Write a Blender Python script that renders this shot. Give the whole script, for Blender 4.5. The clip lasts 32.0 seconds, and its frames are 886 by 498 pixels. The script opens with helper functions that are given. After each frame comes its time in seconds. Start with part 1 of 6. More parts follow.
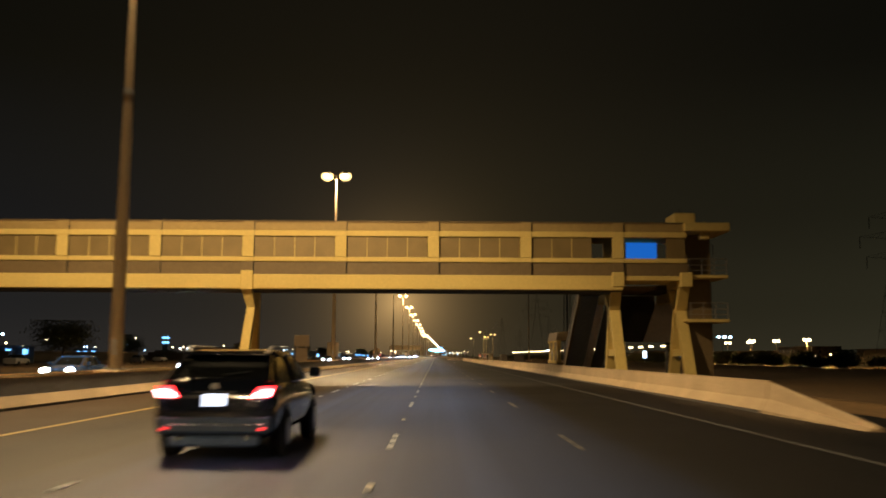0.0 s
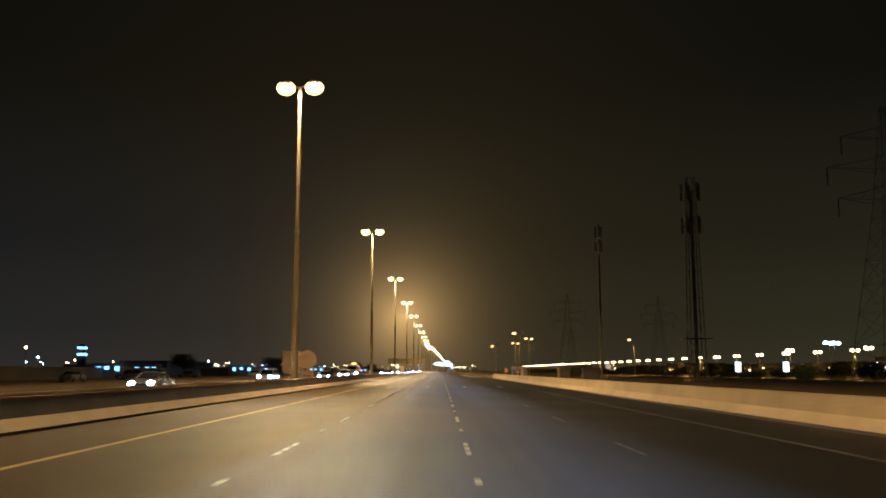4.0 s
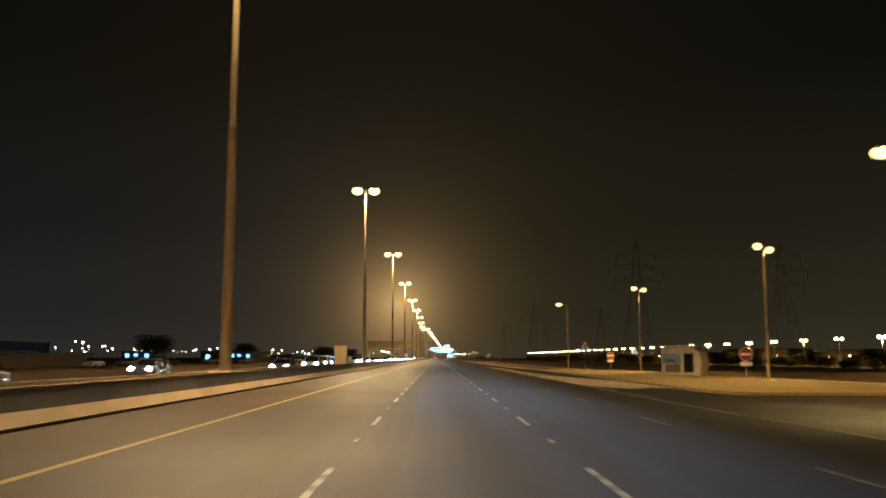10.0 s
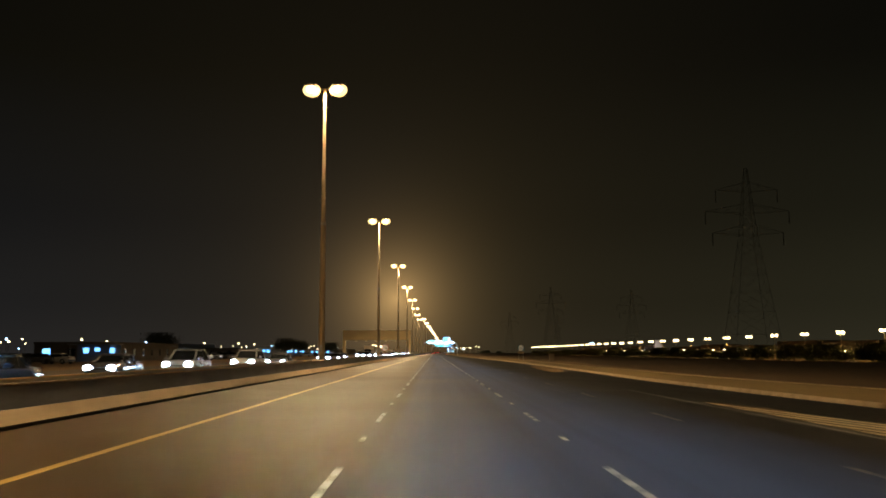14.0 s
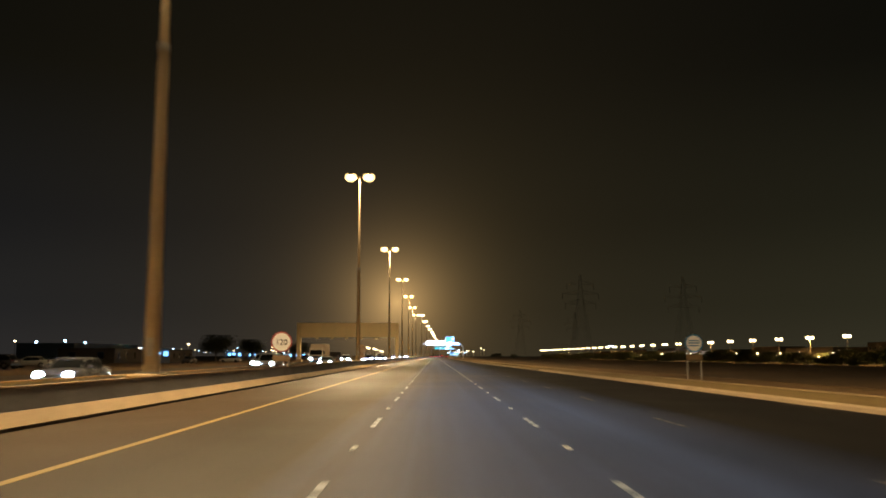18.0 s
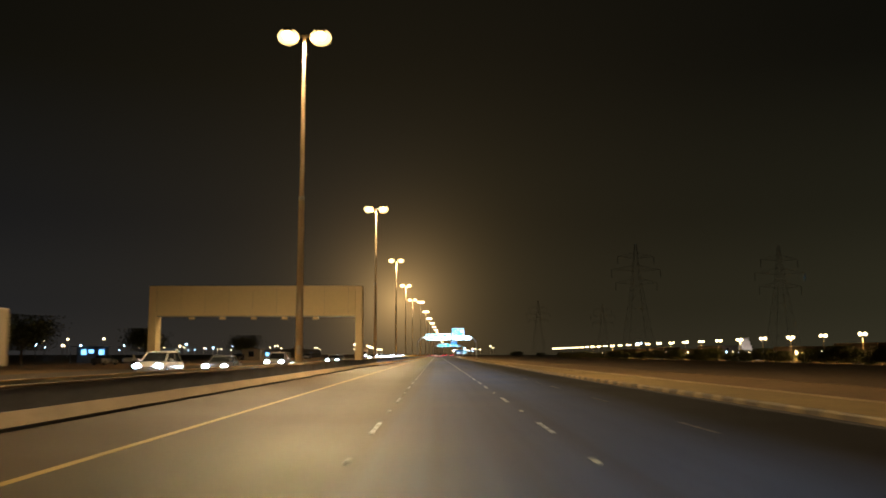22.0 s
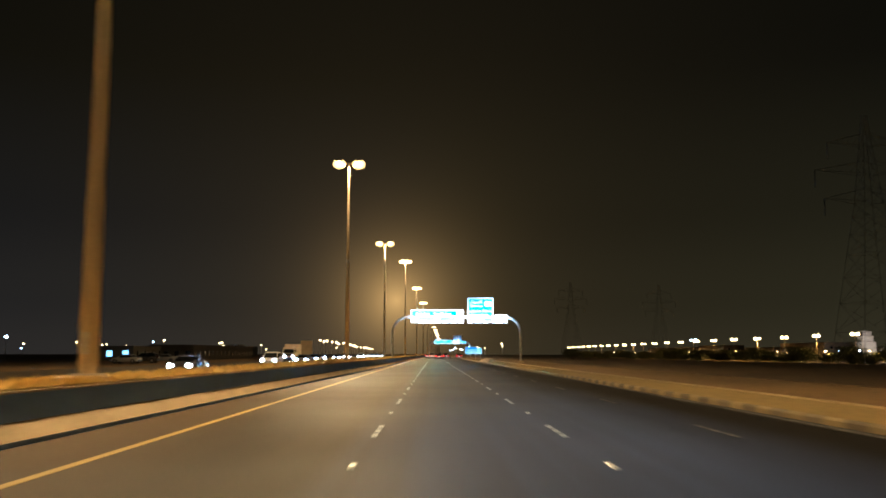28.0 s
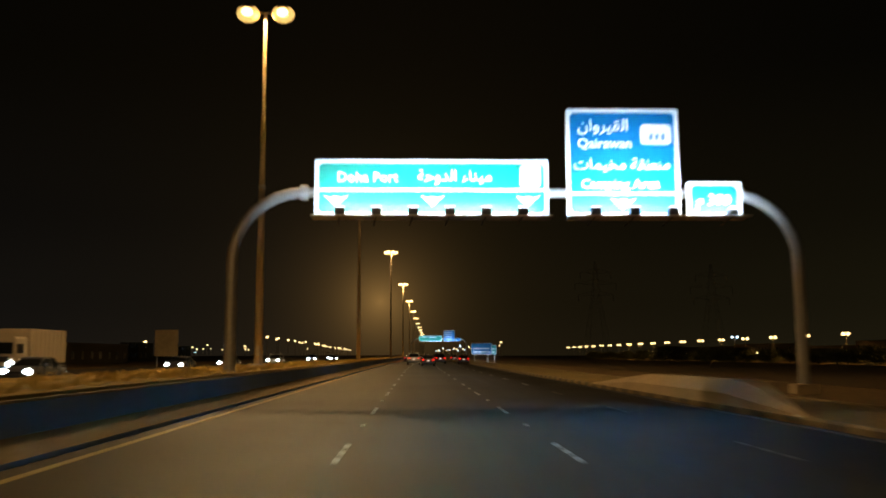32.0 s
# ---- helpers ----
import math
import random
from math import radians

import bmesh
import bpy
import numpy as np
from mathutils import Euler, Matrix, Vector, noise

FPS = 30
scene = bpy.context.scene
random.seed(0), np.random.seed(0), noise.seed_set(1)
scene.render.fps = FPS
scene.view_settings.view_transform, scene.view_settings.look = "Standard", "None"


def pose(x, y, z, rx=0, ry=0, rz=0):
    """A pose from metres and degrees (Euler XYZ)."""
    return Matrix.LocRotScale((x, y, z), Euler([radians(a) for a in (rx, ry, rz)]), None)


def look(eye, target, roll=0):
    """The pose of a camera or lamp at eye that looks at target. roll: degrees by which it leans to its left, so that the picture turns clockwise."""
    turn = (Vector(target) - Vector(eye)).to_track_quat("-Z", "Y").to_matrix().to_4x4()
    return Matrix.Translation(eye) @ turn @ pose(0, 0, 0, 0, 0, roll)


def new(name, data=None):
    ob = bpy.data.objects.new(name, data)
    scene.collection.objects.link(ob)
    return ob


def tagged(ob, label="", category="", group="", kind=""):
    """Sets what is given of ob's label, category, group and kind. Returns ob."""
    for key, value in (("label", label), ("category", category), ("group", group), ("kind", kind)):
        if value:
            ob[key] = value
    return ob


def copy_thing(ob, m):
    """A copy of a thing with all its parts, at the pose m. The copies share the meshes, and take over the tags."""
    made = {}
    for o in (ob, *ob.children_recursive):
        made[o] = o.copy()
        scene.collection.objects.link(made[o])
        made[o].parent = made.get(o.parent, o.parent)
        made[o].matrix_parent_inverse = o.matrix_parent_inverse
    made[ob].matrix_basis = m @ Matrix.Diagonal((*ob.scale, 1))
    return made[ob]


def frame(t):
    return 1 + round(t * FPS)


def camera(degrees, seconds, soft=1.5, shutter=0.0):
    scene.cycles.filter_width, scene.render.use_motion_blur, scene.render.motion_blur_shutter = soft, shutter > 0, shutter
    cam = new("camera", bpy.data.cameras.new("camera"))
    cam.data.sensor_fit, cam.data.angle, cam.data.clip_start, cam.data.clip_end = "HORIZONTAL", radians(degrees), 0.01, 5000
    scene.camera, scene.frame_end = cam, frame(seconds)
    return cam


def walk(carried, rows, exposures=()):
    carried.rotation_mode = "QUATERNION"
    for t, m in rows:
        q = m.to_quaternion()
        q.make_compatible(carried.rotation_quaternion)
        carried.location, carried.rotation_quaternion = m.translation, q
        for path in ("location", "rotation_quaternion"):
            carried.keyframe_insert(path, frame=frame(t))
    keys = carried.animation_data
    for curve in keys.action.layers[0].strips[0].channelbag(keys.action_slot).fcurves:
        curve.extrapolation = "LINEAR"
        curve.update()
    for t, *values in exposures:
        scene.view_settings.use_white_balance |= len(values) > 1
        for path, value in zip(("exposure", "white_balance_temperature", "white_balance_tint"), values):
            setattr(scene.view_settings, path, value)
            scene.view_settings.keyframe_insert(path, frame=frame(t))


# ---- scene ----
# camera and its drive
cam = camera(53.32, 32.0, soft=1.8, shutter=0.5)
EYE = 1.510
ROWS = [
    (0.0, 4.252, 33.69, -0.471, 6.908, -0.239),
    (0.5, 4.252, 47.75, -0.419, 7.043, -0.277),
    (1.0, 4.110, 61.62, -0.372, 7.170, -0.292),
    (1.5, 3.963, 75.53, -0.342, 7.399, -0.244),
    (2.0, 3.788, 89.56, -0.291, 7.540, -0.185),
    (2.5, 3.608, 103.79, -0.219, 7.653, -0.059),
    (3.0, 3.419, 118.11, -0.186, 7.766, 0.034),
    (3.5, 3.212, 132.43, -0.160, 7.806, 0.071),
    (4.0, 2.991, 146.74, -0.150, 7.834, 0.072),
    (4.5, 2.764, 161.06, -0.152, 7.835, 0.068),
    (5.0, 2.538, 175.42, -0.164, 7.808, 0.073),
    (5.5, 2.322, 189.87, -0.189, 7.751, 0.088),
    (6.0, 2.121, 204.45, -0.229, 7.669, 0.100),
    (6.5, 1.940, 219.08, -0.257, 7.708, 0.097),
    (7.0, 1.781, 233.62, -0.273, 7.702, 0.086),
    (7.5, 1.650, 247.76, -0.273, 7.618, 0.066),
    (8.0, 1.562, 261.91, -0.276, 7.388, 0.040),
    (8.5, 1.528, 276.32, -0.307, 7.236, 0.022),
    (9.0, 1.511, 290.79, -0.310, 7.137, 0.013),
    (9.5, 1.478, 305.09, -0.344, 7.060, -0.001),
    (10.0, 1.431, 319.24, -0.414, 7.008, -0.028),
    (10.5, 1.382, 333.51, -0.480, 6.956, -0.032),
    (11.0, 1.353, 347.99, -0.509, 6.905, -0.033),
    (11.5, 1.355, 362.69, -0.479, 6.829, -0.027),
    (12.0, 1.375, 377.46, -0.533, 6.813, 0.005),
    (12.5, 1.331, 392.02, -0.540, 6.793, 0.062),
    (13.0, 1.275, 406.35, -0.548, 6.766, 0.112),
    (13.5, 1.250, 420.51, -0.568, 6.708, 0.117),
    (14.0, 1.240, 434.64, -0.564, 6.668, 0.110),
    (14.5, 1.232, 448.85, -0.545, 6.674, 0.082),
    (15.0, 1.230, 463.13, -0.516, 6.725, 0.061),
    (15.5, 1.234, 477.54, -0.487, 6.791, 0.052),
    (16.0, 1.244, 492.08, -0.472, 6.849, 0.050),
    (16.5, 1.260, 506.81, -0.490, 6.881, 0.054),
    (17.0, 1.283, 521.74, -0.561, 6.871, 0.058),
    (17.5, 1.300, 536.86, -0.573, 6.897, 0.057),
    (18.0, 1.312, 552.05, -0.561, 6.888, 0.050),
    (18.5, 1.320, 567.25, -0.558, 6.836, 0.034),
    (19.0, 1.323, 582.45, -0.564, 6.771, 0.018),
    (19.5, 1.318, 597.75, -0.566, 6.830, 0.030),
    (20.0, 1.305, 613.15, -0.527, 6.850, 0.039),
    (20.5, 1.289, 628.52, -0.455, 6.822, 0.037),
    (21.0, 1.276, 643.88, -0.425, 6.757, 0.032),
    (21.5, 1.270, 659.24, -0.402, 6.809, 0.050),
    (22.0, 1.258, 674.46, -0.395, 6.796, 0.060),
    (22.5, 1.243, 689.48, -0.435, 6.766, 0.066),
    (23.0, 1.232, 704.49, -0.472, 6.701, 0.068),
    (23.5, 1.236, 719.67, -0.471, 6.596, 0.044),
    (24.0, 1.242, 734.76, -0.458, 6.570, 0.020),
    (24.5, 1.233, 749.64, -0.432, 6.635, 0.007),
    (25.0, 1.209, 764.75, -0.396, 6.727, 0.007),
    (25.5, 1.175, 779.95, -0.375, 6.757, -0.003),
    (26.0, 1.142, 795.20, -0.404, 6.765, -0.016),
    (26.5, 1.117, 810.53, -0.453, 6.820, 0.010),
    (27.0, 1.101, 825.93, -0.501, 6.829, 0.029),
    (27.5, 1.093, 841.37, -0.553, 6.809, 0.030),
    (28.0, 1.089, 856.81, -0.614, 6.773, 0.012),
    (28.5, 1.083, 872.21, -0.698, 6.738, -0.007),
    (29.0, 1.070, 887.52, -0.822, 6.722, 0.012),
    (29.5, 1.064, 902.72, -0.997, 6.736, 0.042),
    (30.0, 1.072, 917.80, -1.141, 6.714, 0.067),
    (30.5, 1.099, 932.70, -1.212, 6.691, 0.075),
    (31.0, 1.136, 947.51, -1.312, 6.704, 0.089),
    (31.5, 1.159, 962.28, -1.439, 6.781, 0.120),
    (32.0, 1.171, 977.01, -1.636, 6.842, 0.158),
]
walk(cam, [(t, pose(x, y, EYE, 90 + pitch, roll, yaw)) for t, x, y, yaw, pitch, roll in ROWS], exposures=[(0.0, 1.15, 5500, 10), (0.6, 1.1, 5500, 10), (1.0, 0.42, 5500, 10), (1.6, 0.5, 5500, 10), (2.0, 0.95, 5500, 10), (3.0, 1.3, 5500, 10), (6.0, 1.7, 5500, 10), (8.0, 1.4, 5500, 10), (10.0, 1.3, 5500, 10), (12.0, 1.35, 5500, 10), (14.0, 0.95, 5500, 10), (16.0, 1.15, 5500, 10), (18.0, 1.3, 5500, 10), (28.0, 1.3, 5500, 10), (29.5, 1.15, 5650, 10), (30.0, 0.9, 5900, 10), (30.5, 0.65, 6400, 10), (31.0, 0.38, 6700, 10), (32.0, -0.35, 6800, 10)])

# ---- night sky, lights ----
world = bpy.data.worlds.new("night_sky")
scene.world = world
world.use_nodes = True
wn, wl = world.node_tree.nodes, world.node_tree.links
wn.clear()
w_out, w_bg = wn.new("ShaderNodeOutputWorld"), wn.new("ShaderNodeBackground")
w_tc, w_sep = wn.new("ShaderNodeTexCoord"), wn.new("ShaderNodeSeparateXYZ")
wl.new(w_tc.outputs["Generated"], w_sep.inputs[0])
# dark overhead, town light low over the horizon, warm haze ahead along the lit road, cooler over the built-up side
def ramp(stops):
    n = wn.new("ShaderNodeValToRGB")
    for k, (at, col) in enumerate(stops):
        el = n.color_ramp.elements[k] if k < 2 else n.color_ramp.elements.new(at)
        el.position, el.color = at, (*col, 1)
    n.color_ramp.interpolation = "EASE"
    return n


w_up = ramp(((0.0, (0.0084, 0.0066, 0.0034)), (1.0, (0.0010, 0.0009, 0.0006)), (0.06, (0.0056, 0.0046, 0.0023)), (0.16, (0.0030, 0.0026, 0.0014)), (0.34, (0.0014, 0.0013, 0.0008))))
wl.new(w_sep.outputs["Z"], w_up.inputs[0])
w_dot = wn.new("ShaderNodeVectorMath")
w_dot.operation = "DOT_PRODUCT"
w_dot.inputs[1].default_value = Vector((-0.042, 1.0, 0.06)).normalized()
wl.new(w_tc.outputs["Generated"], w_dot.inputs[0])
w_ang = wn.new("ShaderNodeMath")
w_ang.operation = "ARCCOSINE"
wl.new(w_dot.outputs["Value"], w_ang.inputs[0])
def decay(rate, colour):
    """Light that falls off with the angle from the road's far end."""
    mul, ex, sc = wn.new("ShaderNodeMath"), wn.new("ShaderNodeMath"), wn.new("ShaderNodeVectorMath")
    mul.operation, ex.operation, sc.operation = "MULTIPLY", "EXPONENT", "SCALE"
    mul.inputs[1].default_value = -rate
    sc.inputs[0].default_value = colour
    wl.new(w_ang.outputs[0], mul.inputs[0])
    wl.new(mul.outputs[0], ex.inputs[0])
    wl.new(ex.outputs[0], sc.inputs["Scale"])
    return sc


w_near, w_wide, w_haze = decay(31.0, (0.30, 0.165, 0.048)), decay(5.0, (0.0135, 0.0083, 0.0028)), wn.new("ShaderNodeVectorMath")
wl.new(w_near.outputs[0], w_haze.inputs[0])
wl.new(w_wide.outputs[0], w_haze.inputs[1])
w_west = ramp(((0.0, (0.0001, 0.0009, 0.0032)), (1.0, (0.0070, 0.0060, 0.0025)), (0.32, (0.0001, 0.0006, 0.0021)), (0.48, (0.0, 0.0, 0.0))))
w_shift = wn.new("ShaderNodeMapRange")
w_shift.inputs["From Min"].default_value, w_shift.inputs["From Max"].default_value = -0.5, 0.7
wl.new(w_sep.outputs["X"], w_shift.inputs["Value"])
wl.new(w_shift.outputs[0], w_west.inputs[0])
w_low = wn.new("ShaderNodeMapRange")
w_low.inputs["From Min"].default_value, w_low.inputs["From Max"].default_value = 0.0, 0.30
w_low.inputs["To Min"].default_value, w_low.inputs["To Max"].default_value = 1.0, 0.0
wl.new(w_sep.outputs["Z"], w_low.inputs["Value"])
w_cool = wn.new("ShaderNodeVectorMath")
w_cool.operation = "SCALE"
wl.new(w_west.outputs[0], w_cool.inputs[0])
wl.new(w_low.outputs[0], w_cool.inputs["Scale"])
w_a, w_b = wn.new("ShaderNodeVectorMath"), wn.new("ShaderNodeVectorMath")
wl.new(w_up.outputs[0], w_a.inputs[0])
wl.new(w_haze.outputs[0], w_a.inputs[1])
wl.new(w_a.outputs[0], w_b.inputs[0])
wl.new(w_cool.outputs[0], w_b.inputs[1])
wl.new(w_b.outputs[0], w_bg.inputs["Color"])
w_bg.inputs["Strength"].default_value = 1.0
wl.new(w_bg.outputs[0], w_out.inputs[0])

SODIUM, AMBER, COOL = (1.0, 0.63, 0.26), (1.0, 0.58, 0.16), (0.62, 0.82, 1.0)
MAST_W, SIDE_W, FAR_W, SIGN_W = 25000.0, 3400.0, 38000.0, 1500.0


def down_lamp(name, at, power, colour, size=174, radius=0.5, across=1.0):
    d = bpy.data.lights.new(name, "SPOT")
    d.energy, d.color, d.spot_size, d.spot_blend, d.shadow_soft_size = power, colour, radians(size), 0.35, radius
    o = new(name, d)
    o.scale = (across, 1, 1)
    o.location = at
    return o


def panel_lamp(name, m, power, colour, wide, deep):
    d = bpy.data.lights.new(name, "AREA")
    d.shape, d.size, d.size_y, d.energy, d.color = "RECTANGLE", wide, deep, power, colour
    o = new(name, d)
    o.matrix_world = m
    return o


# ---- materials ----
def material(name, colour, rough=0.6, metal=0.0, vary=0.25, grain=30.0, blotch=0.6, bump=0.0, coat=0.0, per_object=0.0, spec=0.5):
    m = bpy.data.materials.new(name)
    m.use_nodes = True
    n, l = m.node_tree.nodes, m.node_tree.links
    b = n["Principled BSDF"]
    tc = n.new("ShaderNodeTexCoord")
    fine, big = n.new("ShaderNodeTexNoise"), n.new("ShaderNodeTexNoise")
    fine.inputs["Scale"].default_value, fine.inputs["Detail"].default_value = grain, 3
    big.inputs["Scale"].default_value, big.inputs["Detail"].default_value = blotch, 4
    for t in (fine, big):
        l.new(tc.outputs["Object"], t.inputs["Vector"])
    add = n.new("ShaderNodeMath")
    add.operation = "ADD"
    l.new(fine.outputs[0], add.inputs[0])
    l.new(big.outputs[0], add.inputs[1])
    rng = n.new("ShaderNodeMapRange")
    rng.inputs["From Min"].default_value, rng.inputs["From Max"].default_value = 0.65, 1.35
    rng.inputs["To Min"].default_value, rng.inputs["To Max"].default_value = 1 - vary, 1 + vary
    l.new(add.outputs[0], rng.inputs["Value"])
    value = rng.outputs[0]
    if per_object:
        info, r2, mul = n.new("ShaderNodeObjectInfo"), n.new("ShaderNodeMapRange"), n.new("ShaderNodeMath")
        r2.inputs["To Min"].default_value, r2.inputs["To Max"].default_value = 1 - per_object, 1 + per_object
        mul.operation = "MULTIPLY"
        l.new(info.outputs["Random"], r2.inputs["Value"])
        l.new(r2.outputs[0], mul.inputs[0])
        l.new(value, mul.inputs[1])
        value = mul.outputs[0]
    mix = n.new("ShaderNodeVectorMath")
    mix.operation = "SCALE"
    mix.inputs[0].default_value = colour
    l.new(value, mix.inputs["Scale"])
    l.new(mix.outputs[0], b.inputs["Base Color"])
    rr = n.new("ShaderNodeMapRange")
    rr.inputs["To Min"].default_value, rr.inputs["To Max"].default_value = max(0.02, rough - 0.12), min(1, rough + 0.12)
    l.new(big.outputs[0], rr.inputs["Value"])
    l.new(rr.outputs[0], b.inputs["Roughness"])
    b.inputs["Metallic"].default_value, b.inputs["Coat Weight"].default_value = metal, coat
    b.inputs["Specular IOR Level"].default_value = spec
    if bump:
        bp = n.new("ShaderNodeBump")
        bp.inputs["Strength"].default_value, bp.inputs["Distance"].default_value = bump, 0.02
        l.new(fine.outputs[0], bp.inputs["Height"])
        l.new(bp.outputs[0], b.inputs["Normal"])
    return m


def glow(name, colour, strength, lights=False):
    m = bpy.data.materials.new(name)
    m.use_nodes = True
    b = m.node_tree.nodes["Principled BSDF"]
    b.inputs["Base Color"].default_value = (*[min(1, c) for c in colour], 1)
    b.inputs["Emission Color"].default_value = (*colour, 1)
    b.inputs["Emission Strength"].default_value = strength
    b.inputs["Roughness"].default_value = 0.3
    if not lights:
        m.cycles.emission_sampling = "NONE"
    return m


# headlight beam's blue, painted into the middle lanes' asphalt colour
BEAM_BLUE = (0.66, 1.10, 2.95)


def asphalt(name, colour, shoulder_x=None):
    """Worn asphalt: aggregate grain, wheel-path polish along y, oil and patch stains."""
    m = material(name, colour, rough=0.58, vary=0.22, grain=55.0, blotch=0.13, bump=0.25, spec=0.22)
    n, l = m.node_tree.nodes, m.node_tree.links
    b = n["Principled BSDF"]
    tc, mp, streak = n.new("ShaderNodeTexCoord"), n.new("ShaderNodeMapping"), n.new("ShaderNodeTexNoise")
    mp.inputs["Scale"].default_value = (1.1, 0.012, 1)
    streak.inputs["Scale"].default_value, streak.inputs["Detail"].default_value = 1.0, 3
    l.new(tc.outputs["Object"], mp.inputs["Vector"])
    l.new(mp.outputs[0], streak.inputs["Vector"])
    rng = n.new("ShaderNodeMapRange")
    rng.inputs["From Min"].default_value, rng.inputs["From Max"].default_value = 0.3, 0.7
    rng.inputs["To Min"].default_value, rng.inputs["To Max"].default_value = 0.72, 1.28
    l.new(streak.outputs[0], rng.inputs["Value"])
    src = b.inputs["Base Color"].links[0].from_socket
    sc = n.new("ShaderNodeVectorMath")
    sc.operation = "SCALE"
    l.new(src, sc.inputs[0])
    l.new(rng.outputs[0], sc.inputs["Scale"])
    # light put into the lane colours: sodium brown left, headlight blue middle, dim right
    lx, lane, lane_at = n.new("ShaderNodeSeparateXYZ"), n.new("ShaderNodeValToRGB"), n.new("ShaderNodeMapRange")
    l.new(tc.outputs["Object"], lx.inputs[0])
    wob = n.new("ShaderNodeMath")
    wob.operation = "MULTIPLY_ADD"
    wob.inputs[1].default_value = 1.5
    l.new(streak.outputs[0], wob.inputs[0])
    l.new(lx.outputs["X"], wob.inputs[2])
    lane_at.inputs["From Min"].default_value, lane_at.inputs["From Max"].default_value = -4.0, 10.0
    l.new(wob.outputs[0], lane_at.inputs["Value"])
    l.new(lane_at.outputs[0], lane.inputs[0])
    # last stop: light fall-off over the right-hand lanes, given as near-black colour
    stops = ((0.0, (0.44, 0.29, 0.11)), (0.29, (0.43, 0.31, 0.16)), (0.43, BEAM_BLUE), (0.70, BEAM_BLUE), (0.90, (0.16, 0.155, 0.16))) if shoulder_x is not None else ((0.0, (1, 1, 1)), (1.0, (1, 1, 1)))
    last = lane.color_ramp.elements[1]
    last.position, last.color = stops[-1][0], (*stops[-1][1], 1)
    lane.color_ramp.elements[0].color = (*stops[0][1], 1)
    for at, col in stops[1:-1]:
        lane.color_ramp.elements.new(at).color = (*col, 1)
    # multiplies the painted lane light into the asphalt
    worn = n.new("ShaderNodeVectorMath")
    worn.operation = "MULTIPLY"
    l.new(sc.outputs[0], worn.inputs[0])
    # darker and browner tone, rising from y 845 to 890 and kept beyond
    far_tone, tint, both = n.new("ShaderNodeMapRange"), n.new("ShaderNodeMix"), n.new("ShaderNodeVectorMath")
    far_tone.inputs["From Min"].default_value, far_tone.inputs["From Max"].default_value = 845.0, 890.0
    l.new(lx.outputs["Y"], far_tone.inputs["Value"])
    tint.data_type = "RGBA"
    tint.inputs["A"].default_value, tint.inputs["B"].default_value = (1, 1, 1, 1), (0.74, 0.60, 0.42, 1) if shoulder_x is not None else (1, 1, 1, 1)
    l.new(far_tone.outputs[0], tint.inputs["Factor"])
    both.operation = "MULTIPLY"
    l.new(lane.outputs[0], both.inputs[0])
    l.new(tint.outputs["Result"], both.inputs[1])
    l.new(both.outputs[0], worn.inputs[1])
    sc = worn
    if shoulder_x is None:
        l.new(sc.outputs[0], b.inputs["Base Color"])
        return m
    # sodium light's brown put into the hard shoulder's colour, with a ragged edge
    sep, rag, edge, mixer = n.new("ShaderNodeSeparateXYZ"), n.new("ShaderNodeTexNoise"), n.new("ShaderNodeMapRange"), n.new("ShaderNodeMix")
    l.new(tc.outputs["Object"], sep.inputs[0])
    rag.inputs["Scale"].default_value = 0.35
    l.new(tc.outputs["Object"], rag.inputs["Vector"])
    shift = n.new("ShaderNodeMath")
    shift.operation = "MULTIPLY_ADD"
    shift.inputs[1].default_value = 1.6
    l.new(rag.outputs[0], shift.inputs[0])
    l.new(sep.outputs["X"], shift.inputs[2])
    edge.inputs["From Min"].default_value, edge.inputs["From Max"].default_value = shoulder_x - 1.2, shoulder_x + 1.6
    edge.inputs["To Min"].default_value, edge.inputs["To Max"].default_value = 1.0, 0.0
    l.new(shift.outputs[0], edge.inputs["Value"])
    mixer.data_type = "RGBA"
    l.new(edge.outputs[0], mixer.inputs["Factor"])
    l.new(sc.outputs[0], mixer.inputs["A"])
    mixer.inputs["B"].default_value = (0.066, 0.044, 0.024, 1)
    l.new(mixer.outputs["Result"], b.inputs["Base Color"])
    return m


